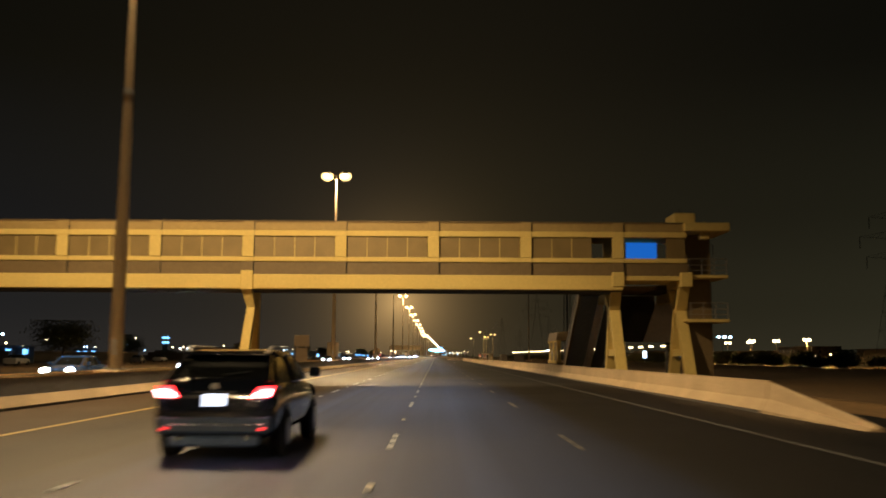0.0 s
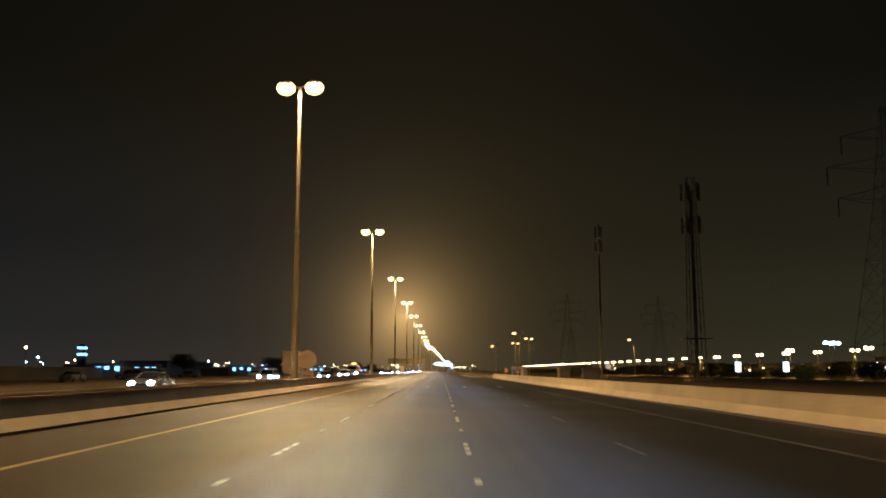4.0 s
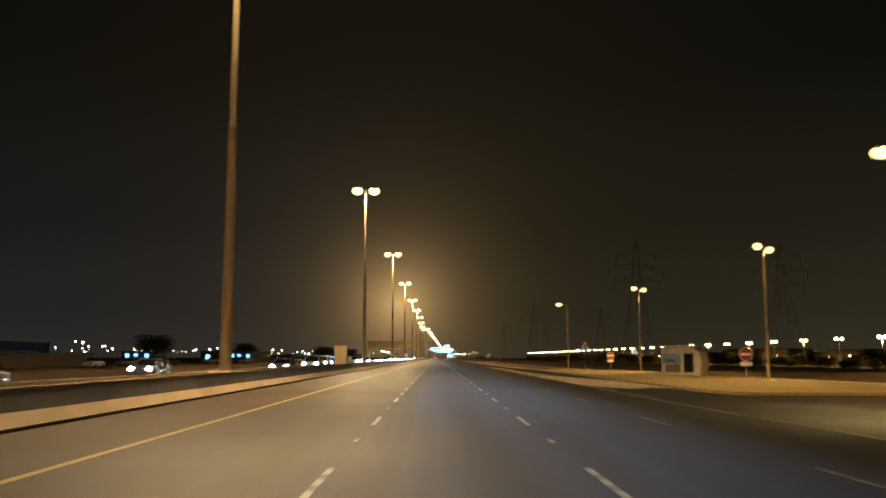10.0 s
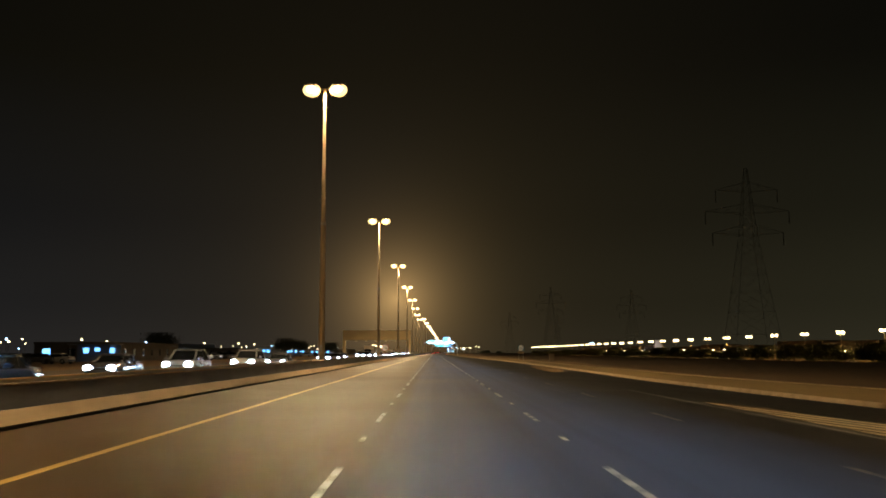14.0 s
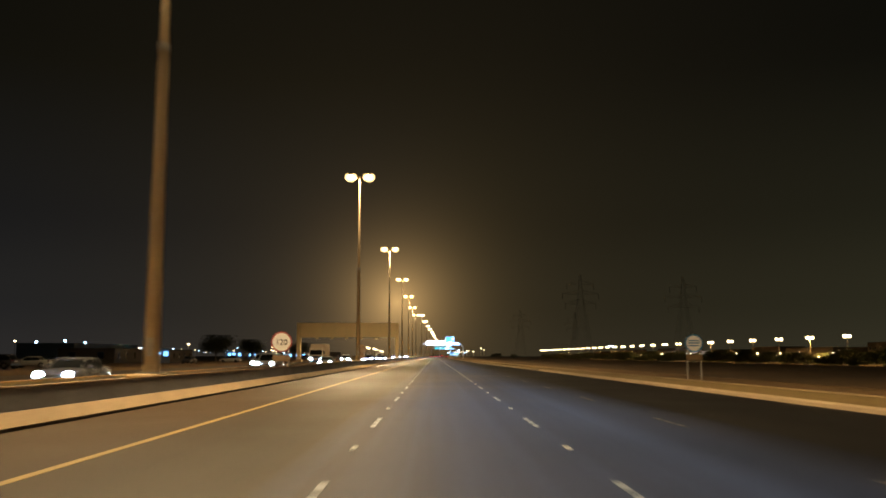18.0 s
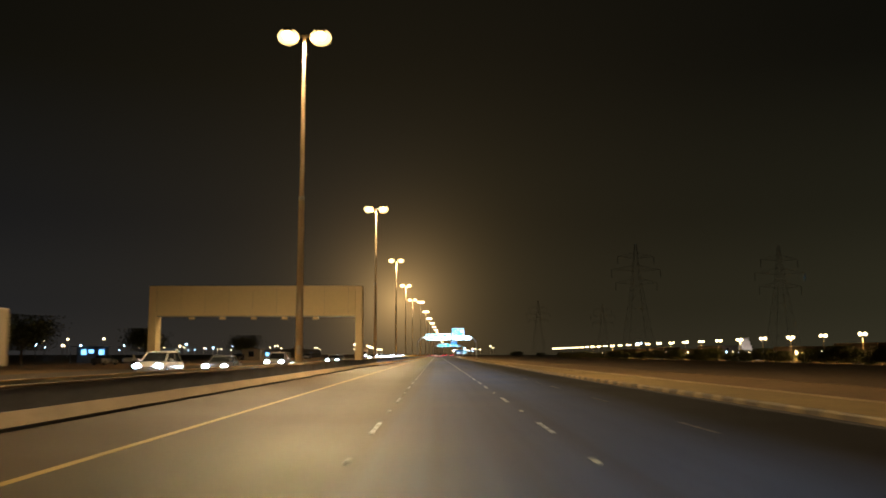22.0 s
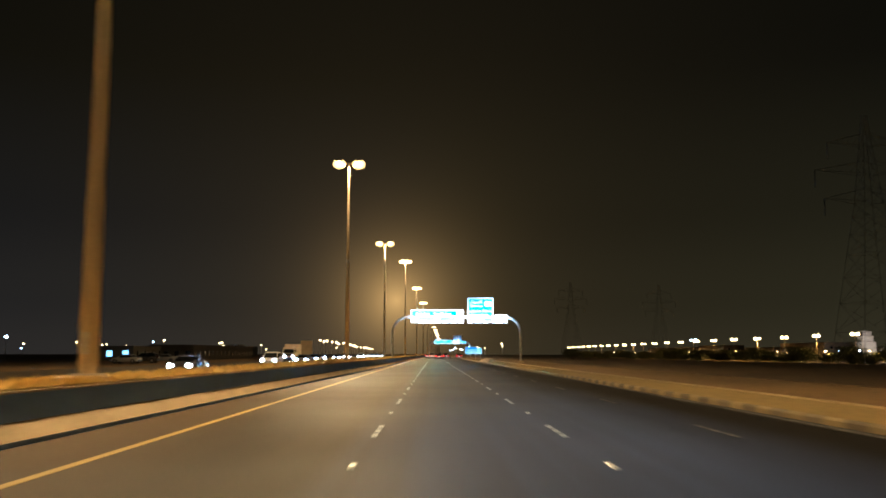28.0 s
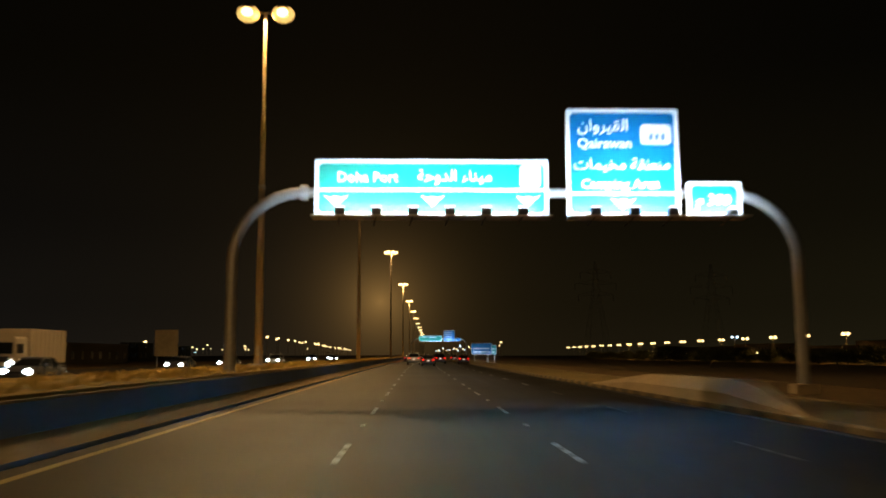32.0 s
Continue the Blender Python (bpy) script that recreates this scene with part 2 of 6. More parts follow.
M = {
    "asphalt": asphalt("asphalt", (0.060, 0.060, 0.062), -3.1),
    "asphalt_side": asphalt("asphalt_side_road", (0.018, 0.015, 0.012)),
    "asphalt_far": asphalt("asphalt_worn", (0.08, 0.066, 0.050)),
    "sand": material("sandy_ground", (0.185, 0.112, 0.038), rough=0.95, vary=0.45, grain=2.2, blotch=0.05, bump=0.5),
    "layby_sand": material("sanded_asphalt", (0.085, 0.054, 0.020), rough=0.9, vary=0.5, grain=1.2, blotch=0.08, bump=0.3),
    "soil": material("dark_soil", (0.11, 0.067, 0.024), rough=0.95, vary=0.5, grain=3.0, blotch=0.04, bump=0.5),
    "verge": material("dry_grass_verge", (0.43, 0.28, 0.06), rough=0.95, vary=0.55, grain=5.0, blotch=0.25, bump=0.8),
    "white_paint": material("road_paint_white", (0.36, 0.44, 0.58), rough=0.5, vary=0.3, grain=9.0, blotch=1.5, per_object=0.2),
    "arrow_paint": material("arrow_paint_faded", (0.26, 0.30, 0.36), rough=0.6, vary=0.45, grain=6.0, blotch=1.2, per_object=0.35),
    # shaded copy of the white paint: weak light on the third line, coloured in
    "dim_paint": material("road_paint_unlit", (0.13, 0.13, 0.135), rough=0.6, vary=0.45, grain=4.0, blotch=0.6),
    "worn_paint": material("road_paint_worn", (0.075, 0.075, 0.078), rough=0.6, vary=0.45, grain=4.0, blotch=0.6),
    "yellow_paint": material("road_paint_yellow", (0.42, 0.30, 0.07), rough=0.5, vary=0.25, grain=9.0, blotch=0.8),
    "gore_paint": material("gore_paint_sandy", (0.42, 0.34, 0.20), rough=0.6, vary=0.4, grain=4.0, blotch=0.5),
    "grass": material("dry_grass_blades", (0.45, 0.32, 0.085), rough=0.9, vary=0.4, grain=2.0, blotch=0.2),
    "stud": material("ceramic_stud", (0.70, 0.78, 0.86), rough=0.2, vary=0.1),
    "concrete": material("barrier_concrete", (0.46, 0.355, 0.215), rough=0.85, vary=0.22, grain=14.0, blotch=0.5, bump=0.3, per_object=0.08),
    # barrier's upper face: cool headlight tone put into the concrete's colour
    "headlit_face": material("barrier_face_headlit", (0.34, 0.36, 0.42), rough=0.7, vary=0.3, grain=10.0, blotch=0.4, bump=0.2, per_object=0.1),
    "blue_face": material("barrier_face_blue_paint", (0.26, 0.46, 0.98), rough=0.6, vary=0.22, grain=10.0, blotch=0.4, per_object=0.08),
    "black_foot": material("barrier_foot_black", (0.10, 0.09, 0.085), rough=0.8, vary=0.3),
    "bridge": material("bridge_concrete_painted", (0.66, 0.51, 0.15), rough=0.8, vary=0.10, grain=6.0, blotch=0.35, bump=0.05),
    # brownish sheet cladding; also the shade tone of the landing undersides
    "bridge_grey": material("bridge_cladding_and_shade", (0.17, 0.122, 0.055), rough=0.6, vary=0.15, grain=5.0, blotch=0.3),
    # stair concrete twice: pale for its lit faces, blue-grey for its shaded soffit
    "bridge_lit": material("stair_concrete_lit", (0.74, 0.65, 0.56), rough=0.8, vary=0.15, grain=5.0, blotch=0.3),
    "stair_underside": material("stair_soffit_shade", (0.20, 0.23, 0.29), rough=0.8, vary=0.2, grain=5.0, blotch=0.3),
    "bridge_tan": material("bridge_fascia", (0.36, 0.26, 0.09), rough=0.7, vary=0.15, grain=5.0, blotch=0.3),
    # near-black copy of the bridge concrete, shade under deck and stairs coloured in
    "bridge_shade": material("bridge_shade_tone", (0.055, 0.052, 0.048), rough=0.85, vary=0.3),
    "mesh_infill": material("perforated_infill", (0.24, 0.175, 0.066), rough=0.55, metal=0.2, vary=0.2, grain=60.0, blotch=0.8),
    "steel": material("galvanised_steel", (0.42, 0.41, 0.39), rough=0.5, metal=0.55, vary=0.2, grain=12.0, blotch=0.8),
    "pole": material("mast_painted_steel", (0.42, 0.33, 0.20), rough=0.6, metal=0.15, vary=0.2, grain=16.0, blotch=0.5),
    "dark_steel": material("dark_lattice_steel", (0.26, 0.24, 0.21), rough=0.6, metal=0.5, vary=0.2),
    "cream": material("gantry_cream_paint", (0.88, 0.71, 0.38), rough=0.6, vary=0.05, grain=3.0, blotch=0.3),
    "sign_back": material("sign_back_plate", (0.20, 0.14, 0.075), rough=0.55, metal=0.1, vary=0.15, blotch=0.5),
    "hoarding_board": material("weathered_hoarding_board", (0.37, 0.29, 0.18), rough=0.7, vary=0.2, grain=2.0, blotch=0.5),
    "sign_white": material("sign_sheeting_white", (0.82, 0.83, 0.85), rough=0.35, vary=0.05),
    "sign_green": material("sign_sheeting_green", (0.0, 0.24, 0.19), rough=0.35, vary=0.06),
    "sign_blue": material("sign_sheeting_blue", (0.0, 0.16, 0.42), rough=0.35, vary=0.06),
    "sign_red": material("sign_sheeting_red", (0.28, 0.04, 0.035), rough=0.35, vary=0.06),
    "black": material("black_plastic", (0.02, 0.02, 0.021), rough=0.45, vary=0.2),
    "kerb_light": material("kerb_paint_yellow", (0.19, 0.14, 0.06), rough=0.75, vary=0.35, grain=12.0, blotch=1.2, per_object=0.2),
    "kerb_dark": material("kerb_paint_black", (0.105, 0.080, 0.045), rough=0.75, vary=0.35, per_object=0.3),
    "paving": material("kerbside_paving", (0.215, 0.148, 0.044), rough=0.9, vary=0.3, grain=4.0, blotch=0.15, bump=0.3),
    "edging": material("weathered_edging", (0.27, 0.20, 0.10), rough=0.9, vary=0.35, grain=6.0, blotch=0.3, bump=0.3),
    "plaster": material("cream_plaster", (0.28, 0.24, 0.18), rough=0.9, vary=0.2, grain=4.0, blotch=0.2, per_object=0.2),
    "yard": material("dusty_yard_concrete", (0.42, 0.36, 0.27), rough=0.9, vary=0.35, grain=0.6, blotch=0.08),
    "estate": material("estate_cream_wash", (0.15, 0.125, 0.09), rough=0.9, vary=0.2, grain=1.0, blotch=0.15, per_object=0.2),
    "poster_blue": material("poster_print", (0.22, 0.34, 0.62), rough=0.4, vary=0.4, grain=3.0, blotch=1.5),
    "shelter_shell": material("shelter_pale_grp", (0.60, 0.56, 0.48), rough=0.6, vary=0.12, grain=3.0, blotch=0.4),
    "plaster_grey": material("grey_block_wall", (0.20, 0.17, 0.13), rough=0.9, vary=0.25, grain=4.0, blotch=0.2, per_object=0.25),
    "corrugated": material("corrugated_sheet", (0.30, 0.33, 0.37), rough=0.5, metal=0.3, vary=0.2, per_object=0.25),
    "glass": material("dark_window_glass", (0.012, 0.014, 0.016), rough=0.06, vary=0.1, spec=0.6),
    "leaf": material("dusty_leaves", (0.10, 0.105, 0.035), rough=0.7, vary=0.5, grain=3.0, blotch=0.5, per_object=0.25),
    "bark": material("bark", (0.12, 0.09, 0.06), rough=0.9, vary=0.4, bump=0.5),
    "tyre": material("tyre_rubber", (0.018, 0.018, 0.018), rough=0.85, vary=0.2),
    "rim": material("alloy_rim", (0.45, 0.45, 0.46), rough=0.35, metal=0.9, vary=0.1),
    "chrome": material("chrome_trim", (0.6, 0.6, 0.62), rough=0.15, metal=1.0, vary=0.05),
    # black paint with a little headlight blue mixed into its colour
    "car_black": material("car_paint_black", (0.008, 0.011, 0.020), rough=0.14, vary=0.1, coat=0.8),
    "car_silver": material("car_paint_silver", (0.42, 0.42, 0.43), rough=0.3, metal=0.5, vary=0.05, coat=0.6),
    "car_white": material("car_paint_white", (0.42, 0.42, 0.41), rough=0.3, vary=0.05, coat=0.6),
    "car_red": material("car_paint_dark_red", (0.10, 0.012, 0.012), rough=0.25, vary=0.08, coat=0.8),
    "car_blue": material("car_paint_blue", (0.03, 0.07, 0.22), rough=0.25, vary=0.08, coat=0.8),
    "car_grey": material("car_paint_grey", (0.10, 0.10, 0.11), rough=0.28, metal=0.3, vary=0.08, coat=0.7),
    # bumper and skid plate: blue headlight cast put into the base colours
    "bumper": material("bumper_headlit_tint", (0.05, 0.085, 0.17), rough=0.5, vary=0.2),
    "skid": material("skid_plate_headlit", (0.09, 0.14, 0.27), rough=0.4, metal=0.3, vary=0.3, grain=14.0, blotch=3.0),
    "tank": material("tanker_cream_paint", (0.46, 0.38, 0.27), rough=0.4, vary=0.1),
    "mast_lens": glow("sodium_lens_bright", (1.0, 0.62, 0.18), 1.5),
    "side_lens": glow("sodium_lens", (1.0, 0.58, 0.16), 1.6),
    "burner": glow("sodium_burner", (1.0, 0.70, 0.30), 9.0),
    "far_lens": glow("sodium_lens_far", (1.0, 0.70, 0.30), 5.0),
    "white_lens": glow("white_lens_far", (0.55, 0.78, 1.0), 6.0),
    "head_lens": glow("headlamp_lens", (0.60, 0.82, 1.0), 50.0),
    "tail_lens": glow("tail_lamp_lens", (1.0, 0.015, 0.012), 2.6),
    "tail_dark": material("tail_lamp_unlit", (0.10, 0.008, 0.008), rough=0.2, vary=0.1),
    # reflector given its own emission in place of returned light
    "reflector": glow("red_reflector_glow", (1.0, 0.04, 0.03), 0.9),
    "tail_core": glow("brake_lamp_core", (1.0, 0.42, 0.36), 6.0),
    # plate emits by itself instead of being lit
    "plate": glow("number_plate_glow", (0.95, 0.95, 1.0), 1.0),
    "shop": glow("shop_front_light", (0.24, 0.58, 1.0), 1.5, True),
    "blue_screen": glow("blue_lit_panel", (0.04, 0.22, 0.80), 0.24, True),
    "amber": glow("amber_marker", (1.0, 0.45, 0.08), 8.0),
    "lightbox": glow("advertising_lightbox", (0.80, 0.92, 1.0), 1.6),
}


# ---- mesh tools ----
class Shape:
    def __init__(self):
        self.v, self.f = [], []

    def add(self, verts, faces):
        k = len(self.v)
        self.v += [tuple(p) for p in verts]
        self.f += [tuple(k + i for i in face) for face in faces]
        return self

    def box(self, x0, x1, y0, y1, z0, z1, b=0.0):
        if not b:
            self.add([(x, y, z) for z in (z0, z1) for y in (y0, y1) for x in (x0, x1)],
                     [(0, 2, 3, 1), (4, 5, 7, 6), (0, 1, 5, 4), (2, 6, 7, 3), (0, 4, 6, 2), (1, 3, 7, 5)])
            return self
        ring = lambda i, z: [(x0 + i, y0, z), (x1 - i, y0, z), (x1, y0 + i, z), (x1, y1 - i, z), (x1 - i, y1, z), (x0 + i, y1, z), (x0, y1 - i, z), (x0, y0 + i, z)]
        rings = []
        for z, s in ((z0, b), (z0 + b, 0), (z1 - b, 0), (z1, b)):
            rings.append([(min(max(x, x0 + s), x1 - s), min(max(y, y0 + s), y1 - s), z) for x, y, _ in ring(b, z)])
        return self.loft(rings)

    def loft(self, rings, caps=True, closed=True):
        k, n = len(self.v), len(rings[0])
        for r in rings:
            self.v += [tuple(p) for p in r]
        for i in range(len(rings) - 1):
            for j in range(n if closed else n - 1):
                a, b2 = k + i * n + j, k + i * n + (j + 1) % n
                self.f.append((a, b2, b2 + n, a + n))
        if caps:
            self.f.append(tuple(k + j for j in reversed(range(n))))
            self.f.append(tuple(k + (len(rings) - 1) * n + j for j in range(n)))
        return self

    def rod(self, p, q, r0, r1=None, n=8):
        p, q = Vector(p), Vector(q)
        r1 = r0 if r1 is None else r1
        d = (q - p).normalized()
        a = d.orthogonal().normalized()
        c = d.cross(a)
        circle = lambda o, r: [o + (a * math.cos(t) + c * math.sin(t)) * r for t in (2 * math.pi * i / n for i in range(n))]
        return self.loft([circle(p, r0), circle(q, r1)])

    def tube(self, path, r, n=10):
        path = [Vector(p) for p in path]
        rings, a = [], None
        for i, p in enumerate(path):
            d = (path[min(i + 1, len(path) - 1)] - path[max(i - 1, 0)]).normalized()
            a = d.orthogonal() if a is None else a - d * a.dot(d)
            a.normalize()
            c = d.cross(a)
            rings.append([p + (a * math.cos(t) + c * math.sin(t)) * r for t in (2 * math.pi * j / n for j in range(n))])
        return self.loft(rings)

    def prism(self, outline, axis, a, b2):
        """An outline of (u, v) pairs pushed from a to b2 along x, y or z."""
        place = {"x": lambda u, v, w: (w, u, v), "y": lambda u, v, w: (u, w, v), "z": lambda u, v, w: (u, v, w)}[axis]
        return self.loft([[place(u, v, w) for u, v in outline] for w in (a, b2)])

    def blob(self, c, rx, ry, rz, n=10, m=6):
        rings = []
        for i in range(m + 1):
            t = math.pi * (0.04 + 0.92 * i / m)
            rings.append([(c[0] + rx * math.sin(t) * math.cos(2 * math.pi * j / n), c[1] + ry * math.sin(t) * math.sin(2 * math.pi * j / n), c[2] - rz * math.cos(t)) for j in range(n)])
        return self.loft(rings)

    def mesh(self, name, mat):
        me = bpy.data.meshes.new(name)
        me.from_pydata(self.v, [], self.f)
        b = bmesh.new()
        b.from_mesh(me)
        bmesh.ops.recalc_face_normals(b, faces=b.faces)
        b.to_mesh(me)
        b.free()
        me.materials.append(M[mat])
        return me


def thing(name, at, label, category, group="", kind="", turn=0.0):
    o = new(name)
    o.empty_display_size = 0.2
    o.matrix_basis = pose(*at, 0, 0, turn)
    return tagged(o, label, category, group, kind)


def part(name, shape, mat, parent, label="", smooth=False, at=(0, 0, 0)):
    me = shape.mesh(name, mat) if isinstance(shape, Shape) else shape
    if smooth:
        me.polygons.foreach_set("use_smooth", [True] * len(me.polygons))
        me.set_sharp_from_angle(angle=radians(40))
    o = new(name, me)
    o.parent = parent
    o.location = at
    return tagged(o, label)


def setting(name, shape, mat, label, category=""):
    return tagged(new(name, shape.mesh(name, mat)), label, category, "", "structure")


def along(points, y):
    """x at y on a line of (y, x) pairs."""
    return float(np.interp(y, [p[0] for p in points], [p[1] for p in points]))

# ---- ground, roads ----
BARRIER_X = ((-200, -7.15), (770, -7.12), (811, -6.41), (886, -5.54), (931, -4.97), (960, -4.52), (989, -4.31), (1075, -3.85), (2600, 14.0))
KERB_X = ((360, 15.4), (372, 15.7), (405, 16.3), (440, 16.4), (463, 16.0), (482, 14.5), (545, 13.1), (604, 12.25), (664, 11.2), (722, 9.95), (811, 9.5), (1000, 9.42), (1300, 9.7), (2600, 26.0))
PAVE_X = ((360, 32.0), (430, 27.4), (462, 23.2), (477, 21.4), (491, 20.2), (502, 19.2), (551, 16.4), (669, 14.0), (816, 12.3), (940, 12.3), (2600, 29.0))
ONCOMING_X = ((-200, -10.4), (780, -10.4), (900, -13.5), (1000, -16.5), (2600, -4.0))

def fall(x):
    """The plain beyond the field lies lower than the motorway."""
    return -3.2 * min(1.0, max(0.0, (x - 62.0) / 68.0))


def dip(x, y):
    """Crossfall of the lay-by: the right edge lies lower than the lanes."""
    side = min(1.0, max(0.0, (x - 9.0) / 7.0)) * min(1.0, max(0.0, (62.0 - x) / 20.0))
    return -0.36 * side * min(1.0, max(0.0, (y - 330.0) / 40.0)) * min(1.0, max(0.0, (560.0 - y) / 70.0))


ground = Shape()
GX = [-4000, -900, -300, -120, -60, -36, -30, -8, 0, 9, 16, 42, 62, 130, 300, 900, 4000]
GY = [-1500, -300, 0, 150, 300, 330, 370, 450, 490, 560, 600, 750, 900, 1050, 1300, 1700, 2400, 4800]
ground.v = [(x, y, -0.06 + fall(x) + dip(x, y)) for y in GY for x in GX]
ground.f = [(j * len(GX) + i, j * len(GX) + i + 1, (j + 1) * len(GX) + i + 1, (j + 1) * len(GX) + i) for j in range(len(GY) - 1) for i in range(len(GX) - 1)]
setting("ground", ground, "sand", "flat sandy desert ground with patchy dark soil", "ground")


def ribbon(left, right, y0, y1, step, z=0.0, thick=0.12, break_x=None):
    s, ys = Shape(), [y0 + i * step for i in range(int((y1 - y0) / step) + 1)]
    rings = []
    for y in ys:
        a, b = left(y), right(y)
        za, zb = z + dip(a, y), z + dip(b, y)
        rings.append([(a, y, za - thick), (b, y, zb - thick), (b, y, zb)] + ([(break_x, y, z)] if break_x is not None else []) + [(a, y, za)])
    return s.loft(rings)


bar = lambda y: along(BARRIER_X, y)
kerb = lambda y: along(KERB_X, y)
pave = lambda y: along(PAVE_X, y)
onc = lambda y: along(ONCOMING_X, y)
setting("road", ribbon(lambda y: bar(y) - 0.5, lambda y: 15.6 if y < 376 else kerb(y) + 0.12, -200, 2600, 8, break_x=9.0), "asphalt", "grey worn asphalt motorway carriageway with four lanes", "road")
side = Shape()
side.prism([(15.6, 326.0), (22.0, 335.5), (62.0, 336.4), (62.0, 356.9), (24.0, 359.5), (15.6, 370.0)], "z", -0.12, -0.004)
side.v = [(x, y, z + dip(x, y)) for x, y, z in side.v]
side.loft([[(x, y0, fall(x) - 0.12), (x, y1, fall(x) - 0.12), (x, y1, fall(x) - 0.004), (x, y0, fall(x) - 0.004)] for x, y0, y1 in ((62.0, 336.4, 356.9), (118.0, 337.4, 355.4))])
setting("side_road", side, "asphalt_side", "asphalt side road joining the motorway", "road")
setting("oncoming_road", ribbon(lambda y: onc(y) - 21.0, onc, -200, 2600, 40, -0.01), "asphalt_far", "worn asphalt carriageway of the oncoming traffic", "road")
far_road = Shape()
far_road.box(133, 186, 150, 2300, -3.4, -3.2)
setting("far_parking_road", far_road, "yard", "lamp-lit dusty concrete road and parking along a far estate", "road")
soil = Shape()
for x0, ys in ((19, (-150, 330)), (28, (372, 420, 450, 470)), (21.5, (470.5, 490, 520, 560, 2000))):
    soil.loft([[(x, y, fall(x) + dip(x, y) - 0.3) for y in ys] + [(x, y, fall(x) + dip(x, y) - 0.02) for y in reversed(ys)] for x in (x0, 30, 42, 62, 118)])
setting("soil_field", soil, "soil", "dark bare soil field beside the motorway", "ground")

# median strip behind the barrier: low at first, a rough grass bank further on
bank = Shape()
rings = []
for i in range(141):
    y = -200 + i * 20
    rise = 0.30 + 0.58 * min(1, max(0, (y - 760) / 90))
    a, b = bar(y) - 0.55, onc(y) + 0.2
    w = a - b
    hump = lambda u: rise * (1 - 0.35 * u) + 0.05 * math.sin(y * 0.31 + u * 7)
    rings.append([(a, y, -0.1)] + [(a - w * u, y, hump(u)) for u in (0.0, 0.3, 0.6, 0.85)] + [(b, y, 0.2), (b, y, -0.1)])
bank.loft(rings)
setting("median_verge", bank, "verge", "sandy median strip with dry grass", "verge")

# dry grass tufts on the bank
tuft, g = Shape(), random.Random(8)
for i in range(7000):
    y = g.uniform(770, 1110)
    a, b = bar(y) - 0.7, onc(y) + 0.3
    x = g.uniform(b, a)
    z = (0.30 + 0.58 * min(1, max(0, (y - 760) / 90))) * (1 - 0.35 * (a - x) / max(0.1, a - b)) - 0.08
    h, lean, w = g.uniform(0.12, 0.38), g.uniform(-0.2, 0.2), g.uniform(0.03, 0.08)
    for k in range(3):
        t = g.uniform(0, 6.28)
        dx, dy = math.cos(t) * w, math.sin(t) * w
        tuft.add([(x - dx, y - dy, z), (x + dx, y + dy, z), (x + lean + dx * 2 * k, y + dy * 2 * k, z + h * g.uniform(0.7, 1))], [(0, 1, 2)])
tagged(setting("grass_tufts", tuft, "grass", "dry yellow grass tufts on the median bank", "grass"), kind="stuff")

# yellow edge line and white edge line
line = Shape()
line.prism([(-3.92, 0.0), (-3.765, 0.0), (-3.77, 0.006), (-3.915, 0.006)], "y", -150, 1075)
line.loft([[(x0 + bar(y) - bar(1075), y, z) for x0, z in ((-3.92, 0.0), (-3.765, 0.0), (-3.77, 0.006), (-3.915, 0.006))] for y in (1075, 2600)])
setting("edge_line_yellow", line, "yellow_paint", "continuous yellow thermoplastic edge line", "road marking")
edge = Shape()
EDGE_X = ((-100, 10.7), (110, 10.5), (340, 9.7), (346, 9.45), (470, 8.9))
edge.loft([[(along(EDGE_X, y) + d, y, z) for d, z in ((0, 0.0), (0.15, 0.0), (0.15, 0.005), (0, 0.005))] for y in (-100, 110, 340, 346, 470)])
edge.v = [(x, y, z + dip(x, y)) for x, y, z in edge.v]
setting("edge_line_white", edge, "worn_paint", "worn white edge line of the carriageway", "road marking")

# pale gutter strip in front of the kerb
setting("gutter_line", ribbon(lambda y: kerb(y) - 0.32, lambda y: kerb(y) - 0.14, 640, 1400, 8, 0.006, 0.006), "worn_paint", "pale worn line along the kerb", "road marking")
# broken lane lines: dashes of four short bars, a ceramic stud between dashes
d = Shape()
for k in range(3):
    d.box(-0.05, 0.05, k * 0.97, k * 0.97 + 0.68, 0.0, 0.008)
dash_me = {p: d.mesh("dash", p) for p in ("white_paint", "dim_paint")}
# running number of a dash and its place along the road
DASH_AT = ((-2, 0, 1, 5, 8, 16, 22, 27, 33, 36, 47, 58, 63, 77, 84, 94, 200), (26.5, 48.4, 60.3, 100.4, 131.5, 215.3, 276.4, 328.9, 391.7, 422.7, 538.4, 658.4, 713.9, 808.2, 884.0, 989.7, 2100.0))
d = Shape().box(-0.05, 0.05, -0.22, 0.22, 0.0, 0.022, 0.01)
stud_me = d.mesh("stud", "stud")
for name, x, paint in (("lane_line_1", 0.0, "white_paint"), ("lane_line_2", 3.5, "white_paint"), ("lane_line_3", 6.66, "dim_paint")):
    ob = thing(name, (x, 0, 0), "broken white lane line with ceramic studs on asphalt", "road marking", "", "structure")
    for k in range(-2, 97):
        y = float(np.interp(k, *DASH_AT))
        part("dash", dash_me[paint], "", ob, at=(0, y, 0.001))
        if x < 6:
            part("stud", stud_me, "", ob, at=(0, y + 6.6, 0.001))
    rest = Shape()
    for k in range(97, 190):
        y = float(np.interp(k, *DASH_AT))
        dx = bar(y) - bar(1075) if y > 1075 else 0
        for j in range(4):
            rest.box(dx - 0.06, dx + 0.06, y + j * 0.70, y + j * 0.70 + 0.55, 0.001, 0.009)
    tagged(part("far_dashes", rest, "white_paint", ob), kind="stuff")

